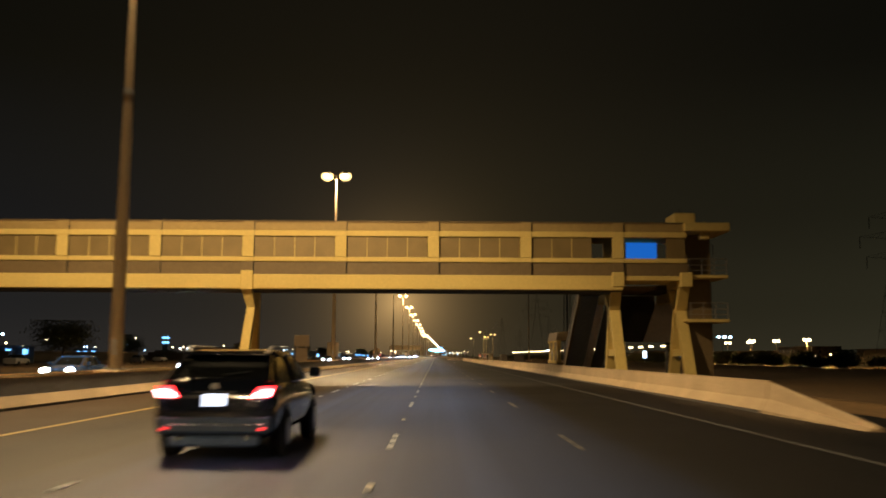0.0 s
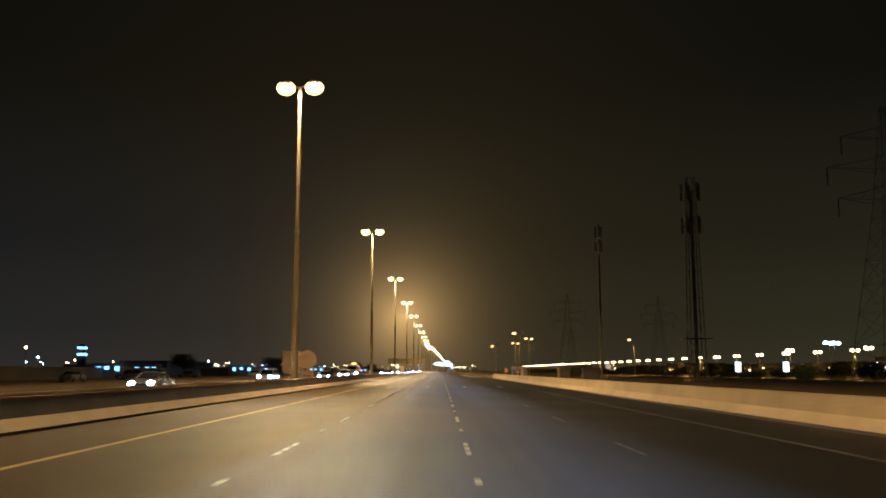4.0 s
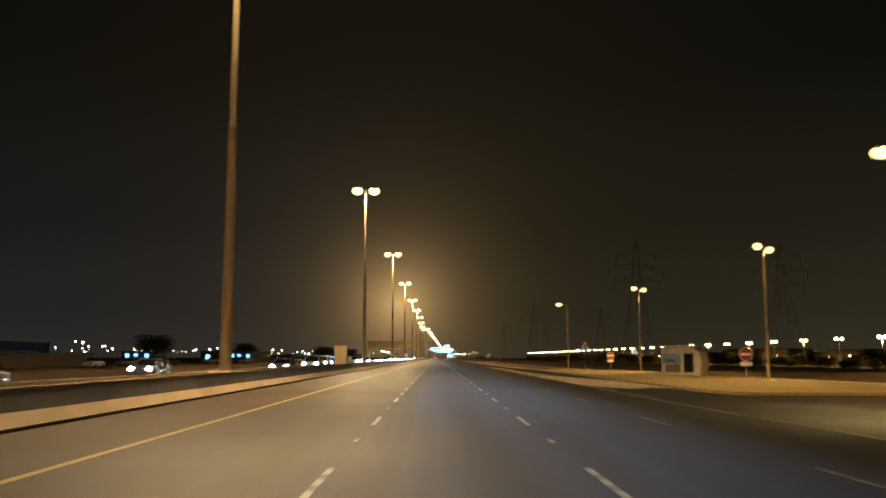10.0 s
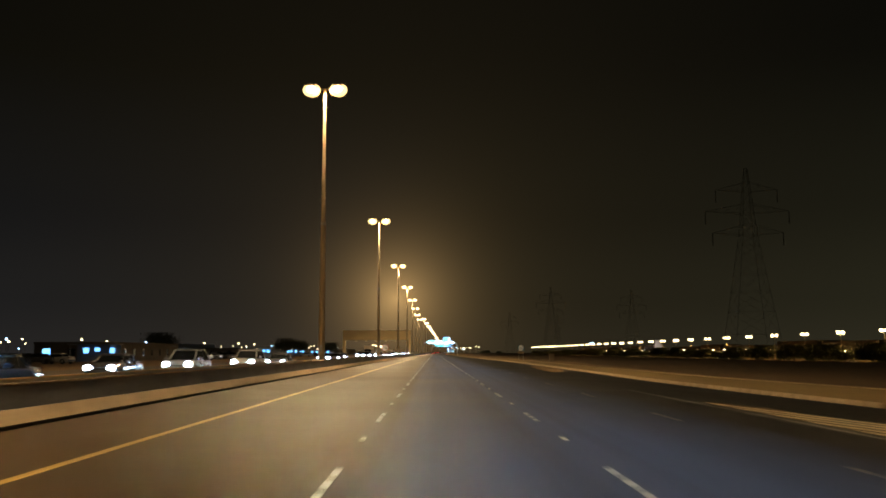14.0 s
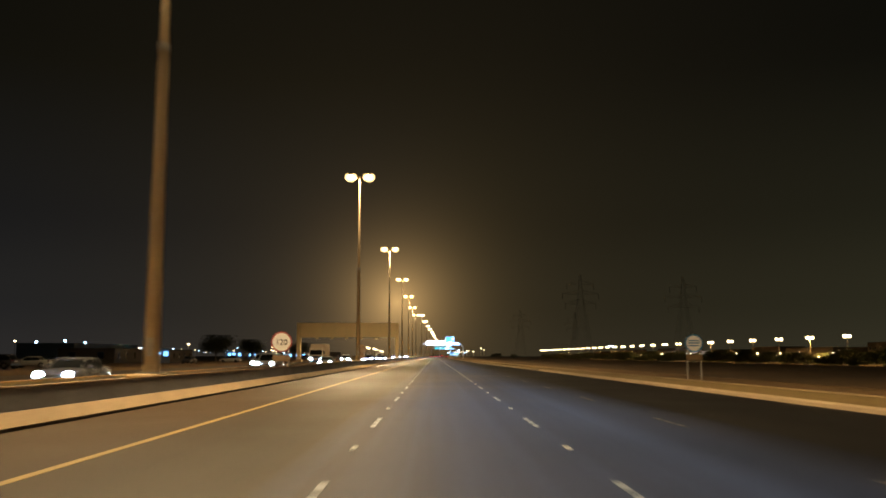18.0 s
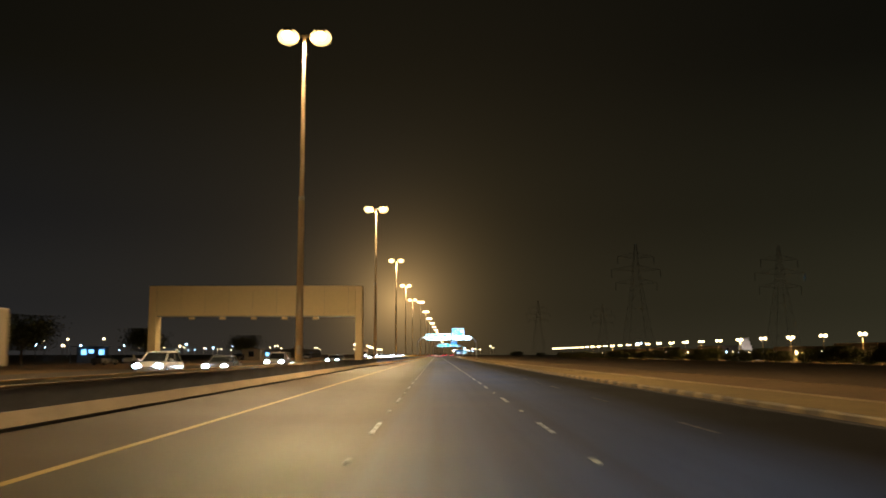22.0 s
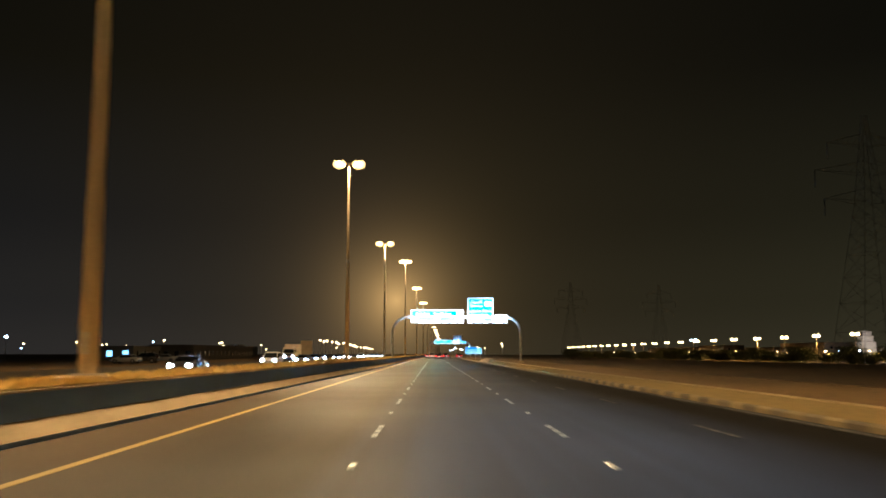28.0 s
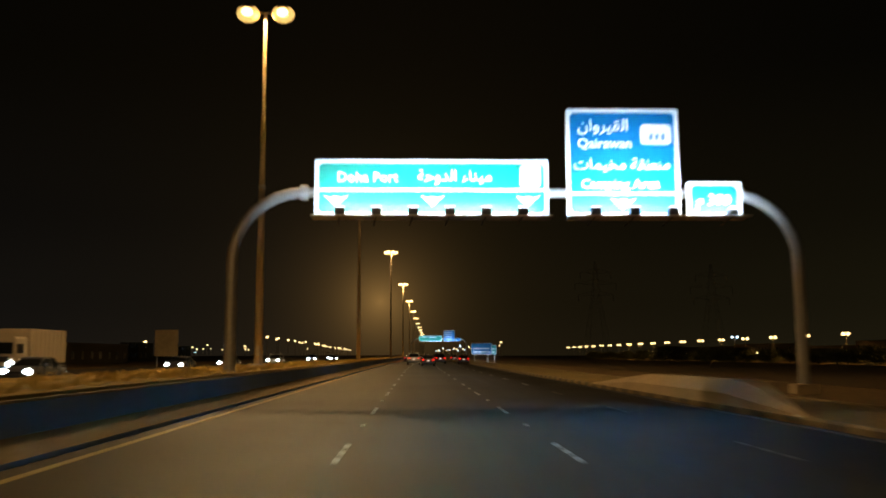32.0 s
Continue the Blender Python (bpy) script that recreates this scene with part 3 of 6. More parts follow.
# straight-ahead arrows in the four lanes
arrow = Shape()
arrow.prism([(-0.07, 0), (0.07, 0), (0.07, 5.0), (0.30, 5.0), (0, 7.2), (-0.30, 5.0), (-0.07, 5.0)], "z", 0.001, 0.007)
arrow_me = arrow.mesh("lane_arrow", "arrow_paint")
for y in (224.5, 312.0):
    for x in (-1.72, 1.82, 5.15, 8.4):
        o = new("lane_arrow", arrow_me)
        o.location = (x, y, 0)
        tagged(o, "white straight-ahead arrow painted on the asphalt", "road marking", "lane arrows", "structure")

# hatched gore beside the lay-by
gore = thing("gore_marking", (0, 0, 0), "worn white hatched gore painted on sandy asphalt", "road marking", "", "structure")
for k in range(38):
    s, y1 = Shape(), 460.5 - k * 2.4
    y0 = max(y1 - 25.0, (360.8 + 0.52 * y1) / 1.52)
    s.loft([[(9.45 + 0.26 * (y1 - y), y + w, z) for w, z in ((0, 0.004), (1.15, 0.004), (1.15, 0.009), (0, 0.009))] for y in (y1 + (y0 - y1) * u / 6 for u in range(7))])
    s.v = [(x, y, z + dip(x, y)) for x, y, z in s.v]
    part("stripe", s, "gore_paint", gore)

setting("layby_dust", ribbon(lambda y: 9.4, lambda y: max(9.6, min(kerb(y) - 0.3, 9.5 + (464 - y) * 0.29, 10 + (y - 360) * 0.5)), 362, 462, 4, 0.003, 0.02), "layby_sand", "sand blown over the hatched asphalt of the lay-by", "road")

# ---- kerb and paving on the near side ----
s = ribbon(lambda y: kerb(y) + 0.16, pave, 366, 2600, 8, 0.14, 0.3)
setting("pavement", s, "paving", "raised sandy paving behind the kerb", "pavement")
s = ribbon(lambda y: pave(y), lambda y: pave(y) + 0.12, 366, 2600, 8, 0.19, 0.35)
setting("pavement_edging", s, "edging", "worn concrete edging strip at the back of the paving", "pavement")
s = Shape()
s.prism([(32.0, 361.6), (16.6, 361.6), (15.6, 362.6), (15.4, 364.0), (15.4, 368.0), (32.0, 368.0)], "z", -0.5, 0.15)
s.v = [(x, y, z + dip(x, y)) for x, y, z in s.v]
setting("pavement_corner", s, "paving", "rounded paved corner at the side road", "pavement")
kerb_run = thing("kerb", (0, 0, 0), "kerb of alternating yellow and black painted stones", "kerb", "", "structure")
s = Shape()
s.loft([[(0, y + 0.012, 0.0), (0.16, y + 0.012, 0.0), (0.16, y + 0.012, 0.17), (0.04, y + 0.012, 0.17), (0.0, y + 0.012, 0.12)] for y in (0.0, 0.976)])
stone = {"kerb_light": s.mesh("kerb_stone", "kerb_light"), "kerb_dark": s.mesh("kerb_stone", "kerb_dark")}
for i in range(300):
    y = 694.0 + i
    part("kerb_stone", stone["kerb_light" if i % 2 else "kerb_dark"], "", kerb_run, at=(kerb(y), y, 0))
for mat, odd in (("kerb_light", 1), ("kerb_dark", 0), ("concrete", 2)):
    s = Shape()
    for i in list(range(366, 694)) + list(range(994, 1400)):
        if (2 if 463 < i < 640 else i % 2) == odd:
            x = kerb(i)
            s.loft([[(x, y, 0.0), (x + 0.16, y, 0.0), (x + 0.16, y, 0.17), (x + 0.04, y, 0.17), (x, y, 0.12)] for y in (i + 0.01, i + 0.99)])
    s.v = [(x, y, z + dip(x, y)) for x, y, z in s.v]
    tagged(part("kerb_run", s, mat, kerb_run), kind="stuff")

# concrete ramp mound at the sign's foot
s = Shape()
s.loft([[(9.42, y, 0.15), (9.5 + 1.9 * h, y, 0.15), (9.5 + 1.2 * h, y, 0.15 + 0.62 * h), (9.5 + 0.55 * h, y, 0.15 + 0.62 * h), (9.44, y, 0.3 * h + 0.16)] for y, h in ((996.0, 0.05), (1001.0, 1.0), (1011.0, 1.0), (1019.0, 0.05))])
tagged(new("sign_foot_barrier", s.mesh("sign_foot_barrier", "concrete")), "short pale concrete barrier with sloped ends on the kerb", "barrier", "", "structure")

# ---- concrete barriers ----
def barrier(name, line_x, side, y0, y1, step, face, label):
    run = thing(name, (0, 0, 0), label, "barrier", "", "structure")
    y = y0
    while y < y1:
        a, b = line_x(y), line_x(y + step)
        seg = lambda outline: Shape().loft([[(x + side * u, w, z) for u, z in outline] for x, w in ((a, y + 0.01), (b, y + step - 0.01))])
        o = part("segment", seg([(0.0, 0.085), (0.22, 0.37), (0.36, 0.37), (0.5, 0.085)]), "concrete", run)
        part("foot", seg([(0.015, 0.0), (0.015, 0.083), (0.49, 0.083), (0.49, 0.0)]), face if face == "blue_face" else "black_foot", o)
        top = seg([(0.225, 0.372), (0.265, 0.84), (0.36, 0.84), (0.40, 0.372)])
        part("face", top, face, o)
        part("coping", seg([(0.255, 0.842), (0.255, 0.88), (0.37, 0.88), (0.37, 0.842)]), "concrete", o)
        y += step


barrier("median_barrier", bar, -1, -140, 791, 12, "headlit_face", "concrete median barrier, upper face coloured for headlight")
barrier("oncoming_barrier", lambda y: -9.75, 1, -140, 796, 24, "headlit_face", "concrete barrier of the oncoming road behind the masts")
barrier("median_barrier_blue", bar, -1, 791, 1295, 12, "blue_face", "concrete median barrier with a blue painted upper face")
RIGHT_X = ((-200, 13.1), (137, 13.05), (225, 12.72), (300, 12.72), (319, 12.8), (330, 13.6), (338, 15.0))
barrier("roadside_barrier", lambda y: along(RIGHT_X, y), 1, 58, 324, 7, "concrete", "pale concrete roadside barrier beside the bare ground")
s = Shape()
s.loft([[(x + u * k, y, z * h) for u, z in ((0.0, 0.0), (0.0, 0.09), (0.22, 0.40), (0.27, 0.86), (0.37, 0.86), (0.5, 0.09), (0.5, 0.0))] for x, y, h, k in ((13.1, 52, 0.12, 0.8), (13.1, 58, 0.97, 1))])
s.loft([[(x + u, y, z * h) for u, z in ((0.0, 0.0), (0.0, 0.09), (0.22, 0.40), (0.27, 0.86), (0.37, 0.86), (0.5, 0.09), (0.5, 0.0))] for x, y, h in ((13.17, 324, 1), (14.0, 331, 0.97), (15.6, 335.5, 0.85), (18.5, 337.5, 0.6), (23, 337.8, 0.3))])
tagged(new("barrier_nose", s.mesh("barrier_nose", "concrete")), "sloped ends of the pale concrete roadside barrier", "barrier", "", "structure")

# ---- lighting masts in the median ----
def head_shape(cx, length, wide):
    s = Shape()
    s.loft([[(cx + x * w, y * l, z) for x, y in ((-1, -1), (1, -1), (1.15, 0), (1, 1), (-1, 1), (-1.15, 0))] for z, w, l in ((0.12, wide * 0.42, length * 0.45), (0.28, wide * 0.42, length * 0.43), (0.40, wide * 0.25, length * 0.3))])
    return s


# bowl oversized and golden to stand for the glare around the lamp
def lens_shape(cx, length, wide):
    return Shape().blob((cx, 0, -0.14), wide * 0.74, length * 0.40, 0.56, 16, 8)


def burner_shape(cx, length, wide):
    return Shape().blob((cx, 0, -0.16), wide * 0.50, length * 0.52, 0.37, 14, 8)


def mast():
    t = thing("lighting_mast", (0, 0, 0), "tall tapered steel lighting mast with two sodium heads in the median", "street lamp", "motorway lighting masts")
    s = Shape()
    s.rod((0, 0, 0.98), (0, 0, 12.0), 0.27, 0.19, 12)
    s.rod((0, 0, 12.0), (0, 0, 23.45), 0.165, 0.10, 12)
    part("pole", s, "pole", t, smooth=False)
    part("base_flange", Shape().rod((0, 0, 0.93), (0, 0, 0.985), 0.46, 0.46, 12), "steel", t)
    part("access_door", Shape().box(-0.11, 0.11, -0.285, -0.24, 1.5, 2.1, 0.01), "steel", t)
    part("plinth", Shape().box(-0.6, 0.31, -0.8, 0.8, -0.06, 0.93, 0.05), "concrete", t, "pale concrete plinth")
    part("collar", Shape().rod((0, 0, 11.9), (0, 0, 12.15), 0.21, 0.21, 12), "steel", t)
    part("cross_arm", Shape().tube([(-0.75, 0, 23.45), (-0.3, 0, 23.42), (0.3, 0, 23.42), (0.75, 0, 23.45)], 0.06, 8), "pole", t)
    for cx in (-1.12, 1.12):
        h = part("lamp_head", head_shape(cx, 1.15, 0.8), "pole", t, at=(0, 0, 23.5))
        part("lens", lens_shape(cx, 1.2, 1.0), "mast_lens", h, "golden lens bowl swollen for glare", True)
        part("burner", burner_shape(cx, 1.2, 1.0), "burner", h, "bright sodium lamp", True)
    return t


MASTS = ((-8.1, -76.0), (-8.1, -4.0), (-8.2, 68.4), (-8.05, 140.4), (-7.95, 213.3), (-7.83, 285.6), (-7.9, 358.7), (-7.95, 434.2), (-7.9, 506.7), (-7.98, 581.4), (-7.88, 659.2), (-7.92, 733.6), (-7.95, 806.8), (-8.3, 881.1), (-8.72, 957.4), (-8.63, 1032.0))
first = mast()
first.matrix_basis = pose(*MASTS[0], 0)
for x, y in MASTS[1:]:
    copy_thing(first, pose(x, y, 0, 0, 0, random.uniform(-4, 4)))
for x, y in MASTS:
    down_lamp("mast_light", (x, y, 23.0), MAST_W, SODIUM, 172, 1.1, 0.44)


def ring_mast():
    t = thing("high_mast", (0, 0, 0), "tall steel high mast with a ring of sodium heads", "street lamp", "far high masts")
    part("pole", Shape().rod((0, 0, 0.0), (0, 0, 26.0), 0.28, 0.12, 12), "pole", t)
    part("base_flange", Shape().rod((0, 0, -0.06), (0, 0, 0.06), 0.5, 0.5, 12), "steel", t)
    part("head_ring", Shape().tube([(math.cos(a) * 0.9, math.sin(a) * 0.9, 26.0) for a in (2 * math.pi * i / 12 for i in range(13))], 0.07, 6), "steel", t)
    for i in range(6):
        a = math.pi * i / 3
        h = part("lamp_head", Shape().box(-0.26, 0.26, -0.3, 0.3, 25.93, 26.18, 0.05), "pole", t, at=(1.15 * math.cos(a), 1.15 * math.sin(a), 0))
        part("lens", Shape().blob((0, 0, 25.88), 0.60, 0.60, 0.46, 12, 6), "mast_lens", h, "golden lens bowl swollen for glare", True)
        part("burner", Shape().blob((0, -0.16, 25.86), 0.48, 0.52, 0.36, 12, 6), "burner", h, "bright sodium lamp", True)
    return t


rm = ring_mast()
rm.matrix_basis = pose(-6.4, 1091, 0)
RING = [1091 + 96.5 * i for i in range(16)]
for y in RING[1:]:
    copy_thing(rm, pose(-6.5 + (y - 1091) * 0.0135, y, 0))
for y in RING[:5]:
    down_lamp("mast_light", (-6.3 + (y - 1091) * 0.0135, y, 25.5), MAST_W, SODIUM, 172, 1.1, 0.44)

# ---- footbridge over the motorway ----
def footbridge():
    t = thing("footbridge", (0, 90.64, 0), "covered concrete footbridge with perforated infill panels over the motorway", "footbridge")
    part("main_beam", Shape().box(-62, 16.4, 0.0, 3.4, 5.78, 6.72, 0.04), "bridge", t)
    part("end_beam", Shape().box(16.4, 20.6, 0.1, 3.3, 6.42, 6.72, 0.03), "bridge", t)
    # soffit and deck carry the underside's shade in their colour
    part("soffit", Shape().box(-62, 16.3, 0.35, 3.05, 5.70, 5.775), "bridge_shade", t)
    part("deck", Shape().box(-62, 20.5, 0.25, 3.15, 6.73, 6.9), "bridge_shade", t)
    for y in (0.12, 3.22):
        part("lower_cladding", Shape().box(-62, 20.6, y, y + 0.1, 6.73, 7.56, 0.01), "bridge_grey", t, "grey sheet cladding")
        part("sill", Shape().box(-62, 20.6, y - 0.1, y + 0.16, 7.565, 7.86, 0.02), "bridge", t)
        part("lintel", Shape().box(-62, 20.6, y - 0.1, y + 0.16, 9.23, 9.60, 0.02), "bridge", t)
        part("fascia", Shape().box(-62, 20.6, y - 0.02, y + 0.1, 9.605, 10.14, 0.03), "bridge_tan", t, "brownish roof fascia")
    part("roof", Shape().box(-62.2, 20.6, 0.05, 3.4, 10.145, 10.24, 0.03), "bridge_grey", t)
    for k in range(-9, 5):
        x = -8.34 + 6.02 * k
        if x > 21:
            continue
        part("column", Shape().box(x, x + 0.74, -0.04, 0.30, 7.864, 9.228, 0.02), "bridge", t)
        part("cladding_rib", Shape().box(x + 0.02, x + 0.72, 0.05, 0.118, 6.735, 7.56, 0.01), "bridge_grey", t)
        part("fascia_rib", Shape().box(x + 0.02, x + 0.72, 0.03, 0.098, 9.61, 10.18, 0.01), "bridge_tan", t)
        part("joint", Shape().box(x + 0.745, x + 0.775, 0.02, 0.13, 6.735, 10.14), "black", t)
        part("column", Shape().box(x, x + 0.74, 3.1, 3.42, 7.864, 9.228, 0.02), "bridge", t)
        for j in range(4):
            if k == 3 and j == 3 or k == 4:
                continue
            a = x + 0.78 + j * 1.31
            part("infill_panel", Shape().box(a, a + 1.265, 0.14, 0.17, 7.87, 9.22), "mesh_infill", t)
            if j:
                part("mullion", Shape().box(a - 0.045, a, 0.10, 0.17, 7.87, 9.22), "bridge", t)
            part("infill_panel", Shape().box(a, a + 1.265, 3.24, 3.27, 7.87, 9.22), "mesh_infill", t)
    part("end_enclosure", Shape().box(20.9, 22.6, 1.6, 3.15, -0.06, 9.6, 0.03), "bridge_grey", t, "dim stair enclosure down to the ground")
    part("end_infill", Shape().box(19.25, 20.5, 0.14, 0.17, 7.87, 9.22), "mesh_infill", t)
    part("blue_panel", Shape().box(17.2, 19.3, 2.75, 2.8, 8.1, 9.25, 0.02), "blue_screen", t, "blue lit display panel inside the bridge")
    part("roof_canopy", Shape().box(20.4, 23.4, -0.2, 3.4, 9.65, 10.22, 0.05), "bridge", t)
    part("roof_box", Shape().box(19.9, 21.3, 0.3, 2.6, 10.25, 10.92, 0.05), "bridge", t)
    part("canopy_bracket", Shape().box(21.6, 22.2, 0.3, 0.8, 9.2, 9.65, 0.03), "bridge", t)
    for z in (6.62, 3.75):
        part("landing", Shape().box(20.6, 23.3, 0.2, 3.2, z, z + 0.2, 0.02), "bridge", t)
        rail = Shape()
        for x in (20.8, 21.6, 22.4, 23.2):
            rail.rod((x, 0.25, z + 0.2), (x, 0.25, z + 1.25), 0.03, 0.03, 6)
        for h in (0.5, 0.85, 1.25):
            rail.rod((20.7, 0.25, z + h), (23.25, 0.25, z + h), 0.025, 0.025, 6)
        part("railing", rail, "dark_steel", t)
    # median trestle
    for ys in ((-0.1, 1.0, 0.25), (4.0, 2.3, 3.1)):
        part("pier_leg", Shape().loft([[(x, y - 0.28, z), (x + w, y - 0.28, z), (x + w, y + 0.28, z), (x, y + 0.28, z)] for (x, w, z), y in zip(((-8.5, 0.60, -0.06), (-8.08, 0.52, 4.6), (-8.32, 0.62, 5.77)), ys)]), "bridge", t)
    part("pier_bracket", Shape().box(-8.35, -7.55, -0.22, 0.0, 5.7, 6.95, 0.04), "bridge", t)
    # roadside trestles: A-shaped legs with a tie
    for x0 in (16.3, 20.72):
        for name, y0, y1, y2, lean in (("pier_leg", 0.28, 1.8, 0.6, 0.0), ("rear_leg", 5.0, 2.7, 3.4, 0.1)):
            part(name, Shape().loft([[(x0 + u - 0.33, y - 0.27, z), (x0 + u + 0.33, y - 0.27, z), (x0 + u + 0.33, y + 0.27, z), (x0 + u - 0.33, y + 0.27, z)] for u, y, z in ((lean, y0, -0.06), (lean - 0.18, y1, 4.55), (-0.25, y2, 6.0))]), "bridge", t)
        part("tie_beam", Shape().loft([[(x0 + u - 0.24, y, 1.55), (x0 + u + 0.24, y, 1.55), (x0 + u + 0.24, y, 2.0), (x0 + u - 0.24, y, 2.0)] for u, y in ((0.0, 0.95), (0.0, 4.1))]), "bridge", t)
        part("pier_cap", Shape().box(x0 - 0.62, x0 + 0.18, -0.1, 3.4, 6.0, 6.95, 0.05), "bridge", t)
    # two stair flights going down away from the traffic, each from a landing behind the deck
    flight = lambda x0, x1, za, zb, y0=9.2, y1=17.8, drop=5.9: Shape().loft([[(x0, y, z + za), (x1, y, z + za), (x1, y, z + zb), (x0, y, z + zb)] for y, z in ((y0, 6.5), (y1, 6.5 - drop))])
    for dx in (0.0, 4.4):
        part("stair_landing", Shape().box(14.95 + dx, 16.9 + dx, 3.45, 9.2, 6.05, 6.45, 0.03), "bridge_shade", t)
        part("landing_beam", Shape().box(16.46 + dx, 16.80 + dx, 2.9, 9.5, 5.35, 6.04, 0.03), "bridge", t)
    # flight's lit beam and shaded soffit differ by base colour
    part("stair_stringer", flight(14.98, 15.14, -0.62, 0.05), "bridge_grey", t, "slim dark stringer")
    part("stair_parapet", flight(15.0, 15.08, 0.052, 0.98), "bridge_shade", t, "sheet parapet in a dim shade tone")
    part("hand_rail", flight(15.01, 15.07, 0.985, 1.04), "dark_steel", t)
    part("stair_beam", flight(16.48, 16.80, -1.75, 0.12), "bridge_lit", t, "deep stair beam, coloured pale for lamp light")
    part("stair_parapet", flight(16.54, 16.64, 0.122, 1.1), "bridge_grey", t, "sheet parapet in a dim shade tone")
    part("stair_slab", flight(15.15, 16.47, -0.62, -0.2), "stair_underside", t, "stair soffit, coloured blue-grey for shade")
    part("stair_core", Shape().prism([(5.4, -0.06), (16.6, -0.06), (16.4, 0.2), (9.4, 5.3), (5.4, 5.3)], "x", 17.0, 17.15), "bridge_shade", t, "wall under the stair, coloured dark for shade")
    for i in range(30):
        y, z = 9.2 + i * 8.6 / 30, 6.5 - (i + 1) * 5.9 / 30
        part("stair_step", Shape().box(15.15, 16.47, y, y + 0.31, z - 0.04, z + 0.06), "bridge", t)
    # tapered wall under the second landing, its light put into a pale colour
    part("landing_wall", Shape().prism([(19.8, 2.6), (22.3, 2.6), (22.2, 5.0), (21.8, 5.6), (20.9, 5.6)], "y", 9.4, 10.6), "bridge_lit", t, "tapered wall under the stair landing, coloured pale for light")
    part("landing_soffit", Shape().box(17.0, 22.4, 3.45, 9.35, 6.08, 6.32, 0.03), "bridge_grey", t, "underside of the stair landings, coloured dim for shade")
    part("rear_wall", Shape().box(17.2, 20.75, 9.55, 9.75, 2.6, 6.06), "bridge_shade", t, "wall behind the trestles, coloured dark for shade")
    part("landing_post", Shape().box(21.7, 22.4, 9.7, 10.4, -0.06, 2.6, 0.03), "bridge_shade", t)
    # entrance hut at the foot
    part("hut_wall", Shape().box(14.5, 17.6, 17.9, 23.4, -0.06, 1.0, 0.03), "bridge_grey", t)
    for y in (18.05, 20.65, 23.25):
        part("hut_post", Shape().box(14.52, 14.82, y - 0.15, y + 0.15, 1.0, 2.85, 0.02), "bridge", t)
    part("hut_window", Shape().box(14.6, 14.64, 18.2, 23.1, 1.0, 2.85), "mesh_infill", t)
    part("hut_back", Shape().box(17.3, 17.5, 18.0, 23.3, 1.0, 2.85), "bridge_grey", t)
    part("hut_roof", Shape().prism([(14.4, 2.85), (17.8, 2.85), (17.8, 3.75), (14.55, 3.55)], "y", 17.8, 23.5), "bridge_grey", t)
    part("hut_lintel", Shape().box(14.44, 14.5, 17.9, 23.4, 2.7, 2.95), "bridge", t)
    part("hut_sill", Shape().box(14.40, 14.5, 17.8, 23.5, 0.9, 1.15, 0.02), "bridge", t)
    return t


footbridge()
s = Shape().box(15.2, 17.6, 112.4, 115.4, -0.06, 1.0, 0.06)
tagged(new("concrete_block", s.mesh("concrete_block", "concrete")), "pale concrete block on bare ground beside the stair", "concrete block")

# ---- writing ----
def lettering(name, text, size, at, parent, mat="sign_white", bold=0.012, centre=False):
    c = bpy.data.curves.new(name, "FONT")
    c.body, c.size, c.offset, c.extrude, c.resolution_u = text, size, bold, 0.006, 2
    c.align_x = "CENTER" if centre else "LEFT"
    tmp = bpy.data.objects.new(name, c)
    scene.collection.objects.link(tmp)
    me = bpy.data.meshes.new_from_object(tmp)
    bpy.data.objects.remove(tmp)
    me.materials.clear()
    me.materials.append(M[mat])
    o = new(name, me)
    o.parent = parent
    o.matrix_basis = pose(*at, 90, 0, 0)
    return o


def flat(outline, y0, y1):
    return Shape().prism(outline, "y", y0, y1)


def rounded(x0, x1, z0, z1, r):
    pts = []
    for cx, cz, a0 in ((x1 - r, z1 - r, 0), (x0 + r, z1 - r, 90), (x0 + r, z0 + r, 180), (x1 - r, z0 + r, 270)):
        pts += [(cx + r * math.cos(radians(a0 + k * 30)), cz + r * math.sin(radians(a0 + k * 30))) for k in range(4)]
    return pts


# Arabic joined letters, set out from the last letter to the first
AR_MINA = "\uFE80\uFE8E\uFEE8\uFEF4\uFEE3"
AR_DOHA = "\uFE94\uFEA3\uFEED\uFEAA\uFEDF\uFE8D"
AR_QAIRAWAN = "\uFEE5\uFE8D\uFEED\uFEAE\uFEF4\uFED8\uFEDF\uFE8D"
AR_AREA = "\uFE94\uFED8\uFEC4\uFEE8\uFEE3"
AR_CAMPS = "\uFE95\uFE8E\uFEE4\uFEF4\uFEA8\uFEE3"


